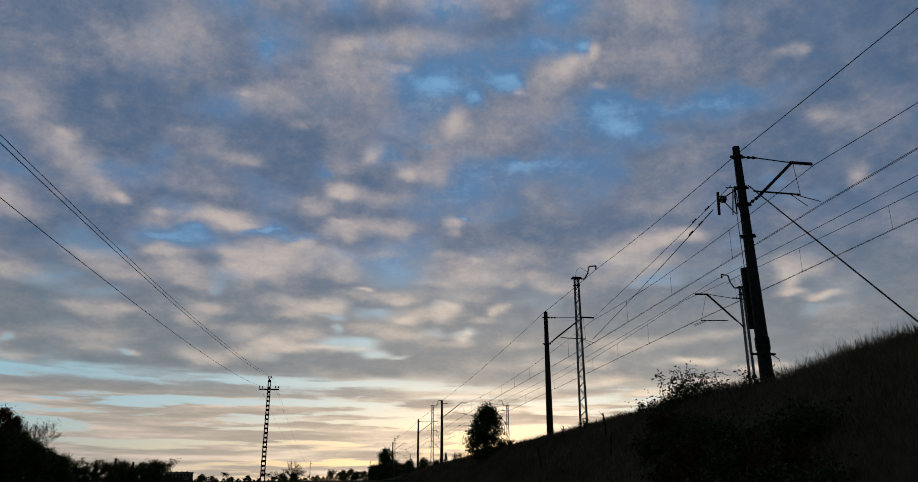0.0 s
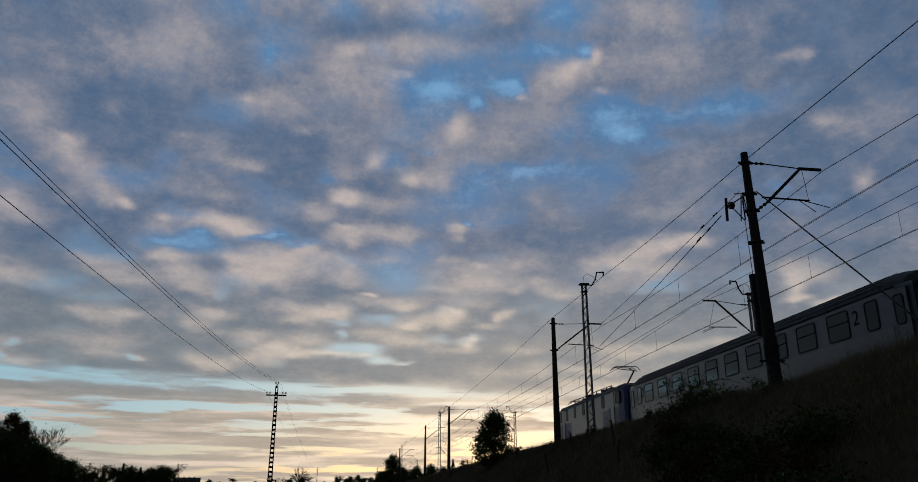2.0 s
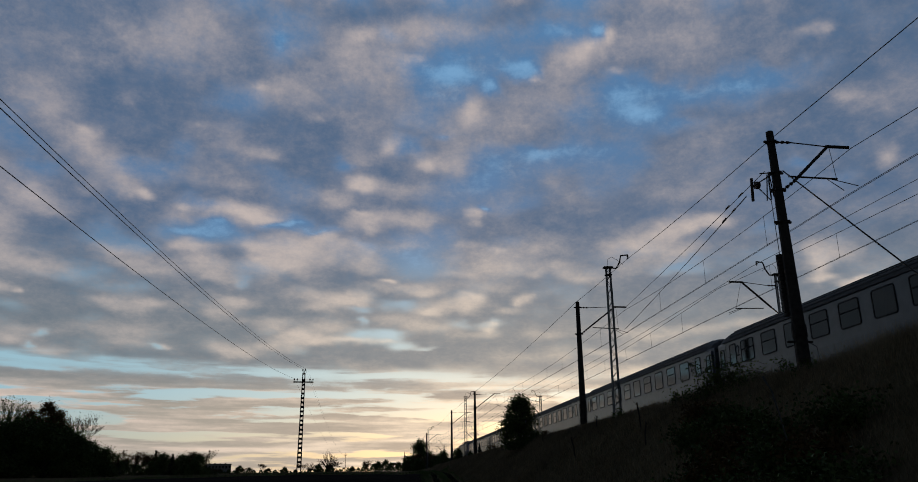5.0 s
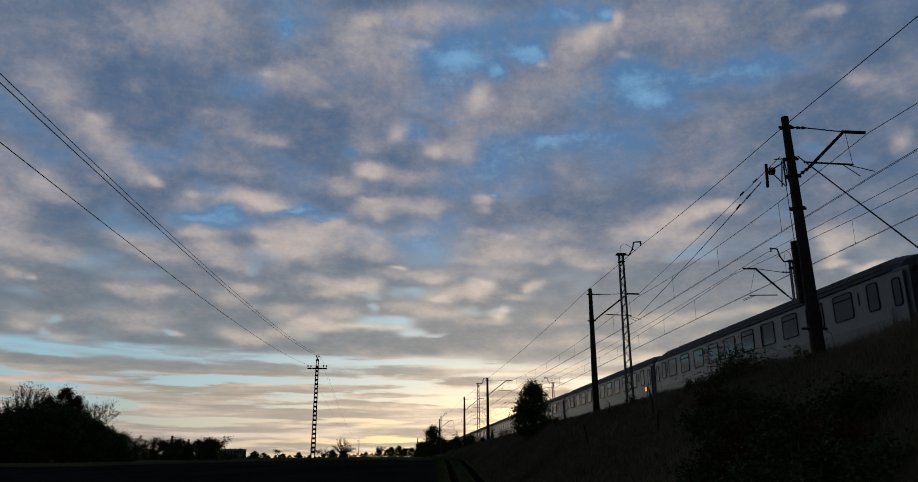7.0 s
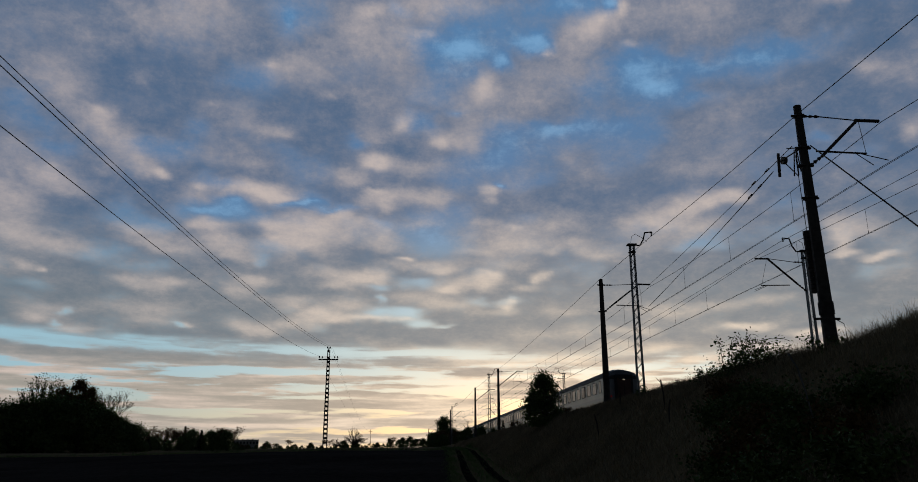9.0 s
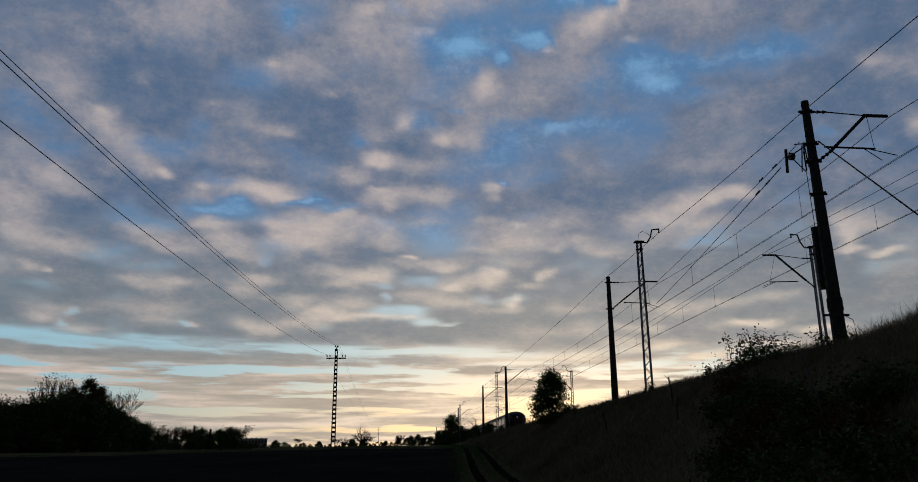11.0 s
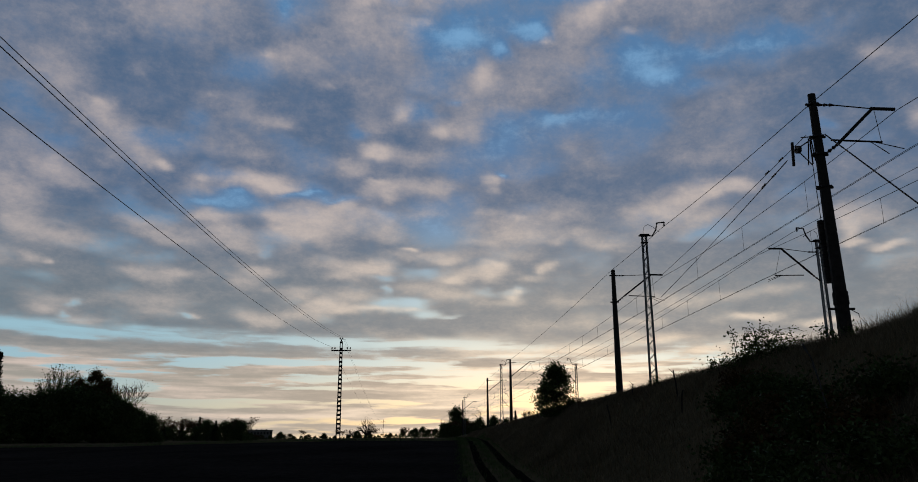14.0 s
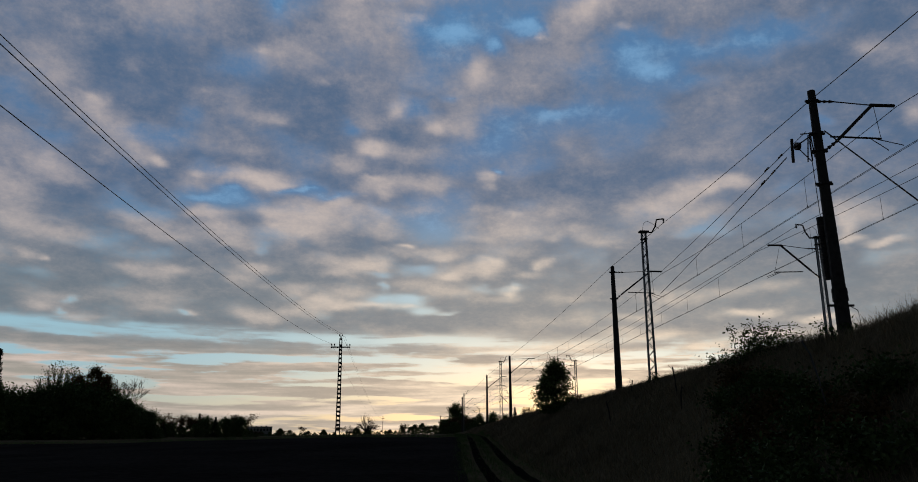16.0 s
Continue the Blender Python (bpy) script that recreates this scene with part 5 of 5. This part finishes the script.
# ---------------------------------------------------------------- plants
def leaf_mesh(name, points, size, material, flat=0.0, seed=1, slim=0.55):
    """Many small folded leaves, one island each."""
    rng = np.random.default_rng(seed)
    p = np.asarray(points)
    n = len(p)
    u = rng.normal(size=(n, 3))
    u[:, 2] *= 1 - flat
    u /= np.linalg.norm(u, axis=1, keepdims=True)
    w = rng.normal(size=(n, 3))
    w -= (w * u).sum(1, keepdims=True) * u
    w /= np.linalg.norm(w, axis=1, keepdims=True)
    s = size * rng.uniform(0.6, 1.35, (n, 1))
    v = np.stack([p - u * s, p + w * s * slim, p + u * s, p - w * s * slim], 1).reshape(-1, 3)
    me = bpy.data.meshes.new(name)
    me.from_pydata(v.tolist(), [], np.arange(4 * n).reshape(n, 4).tolist())
    me.materials.append(material)
    return me


def limbs(rng, height, spread, first, levels, splits, droop=0.0, r0=None):
    """A trunk that forks: segments with radii, and the tips of the twigs."""
    segs, tips = [], []
    r0 = r0 or height * 0.022

    def go(p, d, length, r, level):
        steps = 3
        for k in range(steps):
            d = (d + Vector(rng.normal(0, 0.13, 3)) + Vector((0, 0, 0.05 - droop * level))).normalized()
            q = p + d * length / steps
            segs.append((p, q, r, r * 0.82))
            p, r = q, r * 0.82
            if level >= 1:
                tips.append(p)
        if level == levels:
            tips.append(p)
            return
        for k in range(splits):
            a = rng.uniform(0, math.tau)
            out = Vector((math.cos(a), math.sin(a), 0)) * spread
            nd = (d * 0.75 + out * rng.uniform(0.6, 1.1) + Vector((0, 0, 0.15))).normalized()
            go(p - d * length * rng.uniform(0, 0.3), nd, length * rng.uniform(0.55, 0.8), r * 0.62, level + 1)

    go(Vector((0, 0, -0.3)), Vector((0, 0, 1)), height * first, r0, 0)
    return segs, tips


def tree(kind, height, label, leaves=5000, leaf=0.16, material=None, spread=0.8, seed=1, first=0.17, levels=4, splits=3, clump=0.09, name="tree", width=1.0, twig=0.012, slim=0.55, clumps=36):
    rng = np.random.default_rng(seed)
    ob = empty(name)
    if kind == "conifer":
        bm = bmesh.new()
        rod(bm, (0, 0, -0.3), (0, 0, height), height * 0.018, 0.02, 7)
        pts = []
        for k in range(26):
            z = height * (0.1 + 0.88 * k / 26)
            reach = height * 0.24 * width * (1 - k / 27) * rng.uniform(0.75, 1.1)
            for j in range(7):
                a = rng.uniform(0, math.tau)
                tip = Vector((math.cos(a) * reach, math.sin(a) * reach, z - reach * 0.25))
                rod(bm, (0, 0, z), tip, 0.02, 0.006, 4)
                for q in rng.uniform(0.15, 1, int(leaves / 182)):
                    pts.append(Vector((0, 0, z)).lerp(tip, q) + Vector(rng.normal(0, height * 0.012, 3)))
        part("trunk", bm, BARK, ob)
        crown = leaf_mesh("crown", pts, leaf, material or NEEDLE, seed=seed, slim=0.3)
        shared("crown", crown, ob)
    elif kind == "lumpy":
        # an uneven crown of many clumps on limbs, leafy almost to the ground
        bm = bmesh.new()
        pts = []
        rod(bm, (0, 0, -0.3), (0.02 * height, 0, height * 0.8), height * 0.02, height * 0.006, 7)
        for k in range(clumps):
            f = (k + 0.5) / clumps
            z = height * (first + (0.97 - first) * f)
            swell = math.sin(math.pi * min(1.0, 0.26 + 0.74 * f) ** 0.8) ** 0.7
            reach = height * 0.36 * width * swell * math.sqrt(rng.uniform(0.05, 1.0))
            a = rng.uniform(0, math.tau)
            c = Vector((math.cos(a) * reach, math.sin(a) * reach, z))
            rod(bm, (0.01 * height, 0, max(0.1, z - reach * 0.9)), c, height * 0.007, 0.008, 4)
            for j in range(3):
                rod(bm, c * 0.97, c + Vector(rng.normal(0, height * clump * 1.2, 3)) + Vector((0, 0, height * 0.03)), 0.014, 0.006, 3)
            n = int(leaves / clumps * rng.uniform(0.4, 1.6))
            spread3 = height * clump * rng.uniform(0.65, 1.35)
            pts.append(np.array(c) + rng.normal(0, 1, (n, 3)) * spread3 * np.array([1, 1, 0.8]))
        part("trunk", bm, BARK, ob)
        pts = np.concatenate(pts)
        pts = pts[pts[:, 2] > 0.05]
        shared("crown", leaf_mesh("crown", pts, leaf, material or LEAF, 0.2, seed, slim), ob)
    else:
        segs, tips = limbs(rng, height, spread, first, levels, splits, r0=height * 0.02)
        top = max(t.z for t in tips)
        k = height / top
        bm = bmesh.new()
        for a, b, r, s in segs:
            rod(bm, Vector((a.x * width, a.y * width, a.z)) * k, Vector((b.x * width, b.y * width, b.z)) * k, max(r, twig), max(s, twig * 0.8), 5 if r > 0.05 else 3)
        part("trunk", bm, BARK, ob)
        if leaves:
            t = np.array([(v.x * width, v.y * width, v.z) for v in tips]) * k
            weight = rng.uniform(0.2, 1, len(t)) ** 2
            pick = t[rng.choice(len(t), leaves, p=weight / weight.sum())]
            pts = pick + rng.normal(0, height * clump, (leaves, 3)) * np.array([1, 1, 0.75])
            shared("crown", leaf_mesh("crown", pts, leaf, material or LEAF, 0.2, seed, slim), ob)
    return tagged(ob, label, "tree")


def twiggy(height, radius, seed, label, leaves=0, leaf=0.1, material=None):
    """Boughs that fan out low down into a dome of fine twigs, bare or with loose leaves along them."""
    rng = np.random.default_rng(seed)
    ob = empty("tree")
    bm = bmesh.new()
    foot, pts = Vector((0, 0, height * 0.14)), []
    rod(bm, (0, 0, -0.3), foot, height * 0.035, height * 0.028, 7)
    for k in range(58):
        a, tilt = rng.uniform(0, math.tau), radians(82) * math.sqrt(rng.random())
        aim = Vector((math.cos(a) * math.sin(tilt) * radius, math.sin(a) * math.sin(tilt) * radius, math.cos(tilt) * height * 0.86))
        tip = foot + aim * rng.uniform(0.82, 1.0)
        mid = foot + aim * 0.5 + Vector(rng.normal(0, 0.12, 3)) + Vector((0, 0, 0.1 * height * math.sin(tilt)))
        rod(bm, foot, mid, 0.05, 0.032, 4)
        rod(bm, mid, tip, 0.032, 0.016, 3)
        for j in range(9):
            p = mid.lerp(tip, rng.uniform(-0.3, 0.9))
            q = p + aim * rng.uniform(0.14, 0.26) + Vector(rng.normal(0, 0.32, 3))
            rod(bm, p, q, 0.02, 0.012, 3)
            pts += [p.lerp(q, rng.uniform(0.2, 1.1)) + Vector(rng.normal(0, 0.16, 3)) for _ in range(leaves // 522)]
    part("trunk", bm, BARK, ob)
    if pts:
        shared("crown", leaf_mesh("crown", pts, leaf, material or LEAF, 0.2, seed), ob)
    return tagged(ob, label, "tree")


def polar(az, dist, drop=0.0):
    x, y = math.sin(radians(az)) * dist, math.cos(radians(az)) * dist
    return x, y, ground_z(x, y) - drop


def stand(ob, az, dist, turn=0.0, size=1.0):
    ob.matrix_basis = pose(*polar(az, dist), 0, 0, turn)
    ob.scale = (size, size, size)
    return ob


def again(ob, az, dist, turn, size, label="", broad=1.0):
    c = copy_thing(ob, pose(*polar(az, dist), 0, 0, turn))
    c.scale = (size * broad, size * broad, size)
    return tagged(c, label)


GROVE = "trees of the grove"
oak = twiggy(11.0, 3.3, 3, "tall dark broadleaf tree with loose feathery autumn crown", 7000, 0.11)
tagged(stand(oak, -23.9, 128, 20), group=GROVE)
ash = tree("lumpy", 10.6, "tall dark tree with dense russet crown", 16000, 0.11, RUSSET, seed=8, clump=0.035, width=0.72, first=0.1, clumps=70)
tagged(stand(ash, -21.5, 128, 0), group=GROVE)
low = tree("lumpy", 6.0, "dense low dark tree at the field edge", 8000, 0.15, seed=12, first=0.06, clump=0.09, width=1.5)
tagged(stand(low, -25.3, 118, 0), group=GROVE)
bare = tree("broad", 9.2, "leafless tree with a fan of fine twigs", 350, 0.08, seed=21, levels=5, first=0.2, spread=0.62, twig=0.022)
tagged(stand(bare, -20.1, 127, 0), group=GROVE)
spruce = tree("conifer", 12.6, "tall narrow dark conifer", 12000, 0.18, seed=5, width=0.7)
tagged(stand(spruce, -27.3, 122, 0), group=GROVE)
for az, d, turn, s, src in ((-29.5, 120, 80, 1.0, oak), (-22.9, 130, 200, 0.97, oak), (-25.2, 133, 140, 0.52, oak), (-22.4, 124, 220, 0.85, ash), (-26.5, 126, 60, 0.5, ash),
                            (-20.7, 122, 300, 0.85, ash), (-23.2, 114, 40, 1.1, low), (-21.2, 113, 130, 1.05, low), (-19.4, 114, 210, 0.85, low),
                            (-27.2, 112, 260, 1.05, low), (-29.3, 112, 20, 1.2, low), (-17.7, 118, 75, 0.62, low), (-22.2, 117, 170, 1.15, low),
                            (-20.2, 117, 15, 1.0, low), (-24.2, 115, 95, 1.05, low), (-26.2, 114, 310, 1.0, low), (-18.5, 119, 190, 0.72, low), (-28.3, 116, 45, 1.1, low)):
    tagged(again(src, az, d, turn, s), group=GROVE)
HEDGE = "trees of the far hedge"
scrub = tree("broad", 5.0, "thin half-bare hedge tree", 900, 0.12, RUSSET, seed=31, levels=4, first=0.12, clump=0.06, spread=0.6)
tagged(stand(scrub, -17.0, 170, 0), group=HEDGE)
bushy = tree("lumpy", 6.0, "rounded dark hedge tree", 4500, 0.18, seed=41, first=0.05, clump=0.08, width=1.25)
tagged(stand(bushy, -12.2, 190, 0, 0.75), group=HEDGE)
pine = tree("conifer", 7.5, "small dark conifer in the far hedge", 6000, 0.13, seed=15, width=1.1)
tagged(stand(pine, -14.6, 195, 0, 0.75), group=HEDGE)
rng = np.random.default_rng(77)
for k in range(150):
    az = -18.4 + k * 0.19 + rng.normal(0, 0.08)
    if az > 8.2:
        break
    d = 185 + rng.uniform(-15, 25) + (120 if -10.5 < az < 0 else 0)
    if az < -11.3:
        src, s = ((scrub, 0.95), (bushy, 0.5), (pine, 0.62), (bushy, 0.42), (scrub, 0.85), (bushy, 0.62))[k % 6]
    elif az < -0.5:
        src, s = ((scrub, 0.5), (bushy, 0.24), (bushy, 0.3), (bushy, 0.2))[k % 4]
    else:
        src, s = ((bushy, 0.5), (scrub, 0.7), (scrub, 0.8), (bushy, 0.62), (scrub, 0.6))[k % 5]
    if 0 <= az < 2.8 or -11.6 < az < -9.4:
        s *= 0.6
    tagged(again(src, az, d, rng.uniform(0, 360), s * (rng.uniform(0.75, 1.15) if not -11.3 < az < -0.5 else rng.choice((0.55, 0.7, 0.9, 1.5))), broad=1.5 if -11.3 < az < -0.5 else 1.2), group=HEDGE)
fan = twiggy(5.6, 3.5, 52, "leafless rounded field tree with a fan of fine twigs")
stand(fan, -2.95, 225)
tagged(again(fan, -4.1, 228, 70, 0.5), label="low leafless bush of fine twigs in the field")
roundtree = tree("lumpy", 7.4, "dense rounded dark tree beside the far masts", 8000, 0.17, seed=61, first=0.08, clump=0.07, width=1.1)
stand(roundtree, 3.7, 205, 0, 1.1)
tagged(again(roundtree, 2.7, 225, 140, 0.65), label="lower rounded dark tree beside the far masts")
again(bushy, 6.4, 122, 30, 0.42)
again(bushy, 5.4, 150, 80, 0.55)
again(bushy, 7.3, 112, 130, 0.3)
again(pine, 8.0, 104, 10, 0.36)
again(scrub, 9.2, 92, 60, 0.42)
again(scrub, 12.6, 41, 150, 0.14)
bank_tree = tree("lumpy", 2.85, "young broadleaf tree with dark leaves on the bank", 11000, 0.06, LEAF, seed=75, first=0.04, clump=0.066, width=1.0, clumps=110)
stand(bank_tree, 11.0, 45.5, 0, 1.06)


# ---------------------------------------------------------------- grass and scrub on the bank
def grass(name, label, count, place, h0, h1, material, seed, bend=0.45, slim=1.0):
    rng = np.random.default_rng(seed)
    verts, faces = [], []
    while len(faces) < count:
        x, y = place(rng)
        z = ground_z(x, y) - 0.03
        h = rng.uniform(h0, h1)
        a = rng.uniform(0, math.tau)
        w = (0.0012 + 0.0002 * y) * slim
        dx, dy = math.cos(a) * w, math.sin(a) * w
        lx, ly = rng.normal(0, bend * h, 2)
        k = len(verts)
        mx, my = x + lx * 0.4, y + ly * 0.4
        verts += [(x - dx, y - dy, z), (x + dx, y + dy, z), (mx - dx * 0.6, my - dy * 0.6, z + h * 0.6), (mx + dx * 0.6, my + dy * 0.6, z + h * 0.6), (x + lx, y + ly, z + h)]
        faces += [(k, k + 1, k + 3, k + 2), (k + 2, k + 3, k + 4)]
    me = bpy.data.meshes.new(name)
    me.from_pydata(verts, [], faces)
    me.materials.append(material)
    return tagged(new(name, me), label, "grass", kind="stuff")


def on_slope(rng):
    y = 5 + 75 * rng.random() ** 1.8
    return rng.uniform(foot_x(y) + 0.2, 10.2), y


def on_crest(rng):
    y = 6 + 110 * rng.random() ** 1.5
    return 9.6 + rng.normal(0, 0.55), y


def on_path(rng):
    y = 12 + 78 * rng.random() ** 1.4
    return rut_x(y) + rng.choice([-1.35, 0.0, 1.35]) + rng.normal(0, 0.24), y


def on_verge(rng):
    return rng.uniform(-70, 6), 74 + rng.normal(0, 1.2)


grass("bank_grass", "dry autumn grass covering the railway bank", 190000, on_slope, 0.08, 0.32, BLADE, 5, 0.5, 1.3)
grass("crest_grass", "tall dry grass along the top of the bank", 130000, on_crest, 0.06, 0.26, BLADE, 6, 0.4, 1.1)
grass("crest_stalks", "thin tall dry stalks along the top of the bank", 5000, lambda rng: (9.5 + rng.normal(0, 0.5), 7.5 + 14 * rng.random() ** 1.3), 0.15, 0.5, BLADE, 9, 0.3, 0.8)
grass("path_grass", "short green grass between the wheel ruts", 40000, on_path, 0.05, 0.2, GREEN_BLADE, 7)
grass("verge_grass", "rough grass along the far edge of the field", 12000, on_verge, 0.1, 0.3, GREEN_BLADE, 8)


def shrub(x, y, height, width, leaves, seed, material=LEAF, leaf=0.04, label="dense dark green shrub on the railway bank"):
    rng = np.random.default_rng(seed)
    ob = empty("shrub", (x, y, ground_z(x, y)))
    bm = bmesh.new()
    pts = []
    for k in range(16):
        a, lean = rng.uniform(0, math.tau), rng.uniform(0.1, 0.9)
        p = Vector((rng.normal(0, 0.1), rng.normal(0, 0.1), -0.1))
        d = Vector((math.cos(a) * lean, math.sin(a) * lean, 1)).normalized()
        for j in range(6):
            q = p + d * height / 5.5 * rng.uniform(0.8, 1.1)
            rod(bm, p, q, 0.012 * (1 - j / 8), 0.012 * (1 - (j + 1) / 8), 4)
            d = (d + Vector((math.cos(a) * 0.16 * width, math.sin(a) * 0.16 * width, -0.10)) + Vector(rng.normal(0, 0.12, 3))).normalized()
            for m in range(int(leaves / 96)):
                pts.append(p.lerp(q, rng.random()) + Vector(rng.normal(0, 0.13, 3)))
            p = q
    tagged(part("stem", bm, BARK, ob), kind="stuff")
    shared("foliage", leaf_mesh("foliage", pts, leaf, material, 0.2, seed), ob)
    return tagged(ob, label, "shrub", "shrubs on the bank")


n = 0
for x, y, h, w in ((7.3, 17.2, 0.7, 1.2), (6.8, 15.2, 0.75, 1.3), (6.2, 13.2, 0.75, 1.3), (7.1, 13.0, 0.75, 1.3), (7.6, 15.0, 0.6, 1.2), (5.7, 11.5, 0.8, 1.3),
                   (6.6, 11.0, 0.75, 1.3), (7.4, 11.3, 0.7, 1.2), (5.2, 10.0, 0.75, 1.3), (6.0, 9.5, 0.8, 1.2), (8.2, 18.2, 0.5, 1.2), (6.0, 14.0, 0.6, 1.3),
                   (7.9, 16.6, 0.5, 1.3), (6.6, 12.0, 0.7, 1.3), (7.0, 14.2, 0.65, 1.3), (5.4, 12.6, 0.6, 1.2)):
    n += 1
    shrub(x, y, h, w, 3000, 100 + n, (LEAF, RUSSET)[n % 4 == 3])


def bramble(x, y, stems, height, seed, reach=1.0, heading=None, tuft=0, label="thin arching bramble on the crest of the bank"):
    """Long stems that rise and bow over, with leaves in sprays along them, and a leafy tuft at the foot."""
    rng = np.random.default_rng(seed)
    ob = empty("bramble", (x, y, ground_z(x, y)))
    pts = []
    for k in range(stems):
        a = rng.uniform(-0.6, 0.6) + (0 if k % 3 else math.pi) if heading is None else radians(heading) + rng.normal(0, 0.4)
        h, far = height * rng.uniform(0.45, 1.1), reach * rng.uniform(0.3, 1.2)
        bx, by = rng.normal(0, 0.18, 2)
        line = []
        for j in range(13):
            f = j / 12
            out = far * f ** 1.4
            line.append(Vector((bx + math.cos(a) * out, by + math.sin(a) * out, h * math.sin(f * 2.2) / math.sin(1.57))) + Vector(rng.normal(0, 0.014, 3)))
        bm = bmesh.new()
        path_rod(bm, line, 0.006, 4)
        part("stem", bm, BARK, ob)
        for j in range(3, 13):
            spray = rng.random()
            for m in range(int(14 * spray * spray)):
                pts.append(line[j] + Vector(rng.normal(0, 0.07, 3)))
    for k in range(tuft):
        pts.append(Vector(rng.normal(0, 0.28, 2).tolist() + [abs(rng.normal(0, 0.22))]))
    shared("foliage", leaf_mesh("foliage", pts, 0.04, LEAF, 0.2, seed, 0.5), ob)
    return tagged(ob, label, "bramble", "brambles on the crest")


bramble(9.2, 20.4, 14, 0.85, 140, 1.9, -88, 600, "leafy bramble bush with canes arching over the bank crest")
bramble(9.3, 19.7, 11, 0.75, 141, 1.3, -85, 220)
bramble(9.2, 18.8, 7, 0.5, 142, 0.8, -80, 160)
bramble(9.2, 22.2, 4, 0.35, 143, 0.4, 80, 90)
bramble(9.5, 28.5, 4, 0.35, 144, 0.3)
bramble(9.3, 15.6, 5, 0.4, 145, 0.4)


def dead_stalk(x, y, h, lean, seed, material=BARK, thick=0.022):
    rng = np.random.default_rng(seed)
    ob = empty("dead_stalk", (x, y, ground_z(x, y) - 0.05))
    bm = bmesh.new()
    path_rod(bm, [(lean * h * f * f, rng.normal(0, 0.02), h * f) for f in (0, 0.3, 0.6, 0.85, 1.0)], thick, 5)
    part("stem", bm, material, ob)
    for f in (0.7, 0.9):
        bm = bmesh.new()
        rod(bm, (lean * h * f * f, 0, h * f), (lean * h * f * f + rng.normal(0, 0.12), 0.05, h * f + 0.16), 0.01, 0.004, 4)
        part("twig", bm, material, ob)
    return tagged(ob, "dry bare stalk standing in the bank grass", "stalk", "dry stalks on the bank")


for x, y, h, lean in ((8.3, 23.2, 0.95, -0.1), (7.2, 27.0, 0.9, -0.15), (7.6, 21.0, 0.7, 0.1), (8.9, 30.0, 0.6, 0.1)):
    dead_stalk(x, y, h, lean, int(y * 10))
tagged(dead_stalk(6.55, 11.6, 1.55, -0.2, 118, SLEEPER, 0.014), "tall pale dry stalk leaning among the shrubs")


# ---------------------------------------------------------------- far house
def far_block():
    x, y, z = polar(-10.5, 420)
    ob = empty("apartment_block", (x, y, z), 10.5)
    bm = bmesh.new()
    box(bm, -6.5, 6.5, -4, 4, -1, 4.4)
    wall = part("wall", bm, PLASTER, ob)
    bm = bmesh.new()
    box(bm, -6.7, 6.7, -4.2, 4.2, 4.4, 4.65)
    for k in (-4, -1.5, 1.0, 3.5):
        box(bm, k - 0.3, k + 0.3, -0.3, 0.3, 4.65, 5.1)
    part("roof", bm, ROOF_PAINT, ob)
    for k in range(8):
        bm = bmesh.new()
        box(bm, -5.9 + k * 1.6, -5.1 + k * 1.6, -4.03, -3.97, 2.4, 3.6)
        part("window", bm, GLASS, wall)
    return tagged(ob, "low grey apartment block far behind the field", "building")


far_block()


# ---------------------------------------------------------------- what moves
def motions():
    ticks = [k * 0.5 for k in range(33)]

    def run(t):
        """Way of the train's head: a steady pace that gathers a little speed."""
        return 1.0 + 30.0 * t + (0.45 * max(0.0, t - 6.2) ** 2 if t < 8.2 else 1.8 + 1.6 * (t - 8.2))
    for ob, back in train:
        walk(ob, [(t, pose(FAR_TRACK, run(t) - back, rail_z(run(t) - back), math.degrees(math.atan(FALL)))) for t in ticks])
    walk(clouds, [(t, pose(-4.0 * t, -0.9 * t, 0)) for t in (0.0, 8.0, 16.0)])


motions()
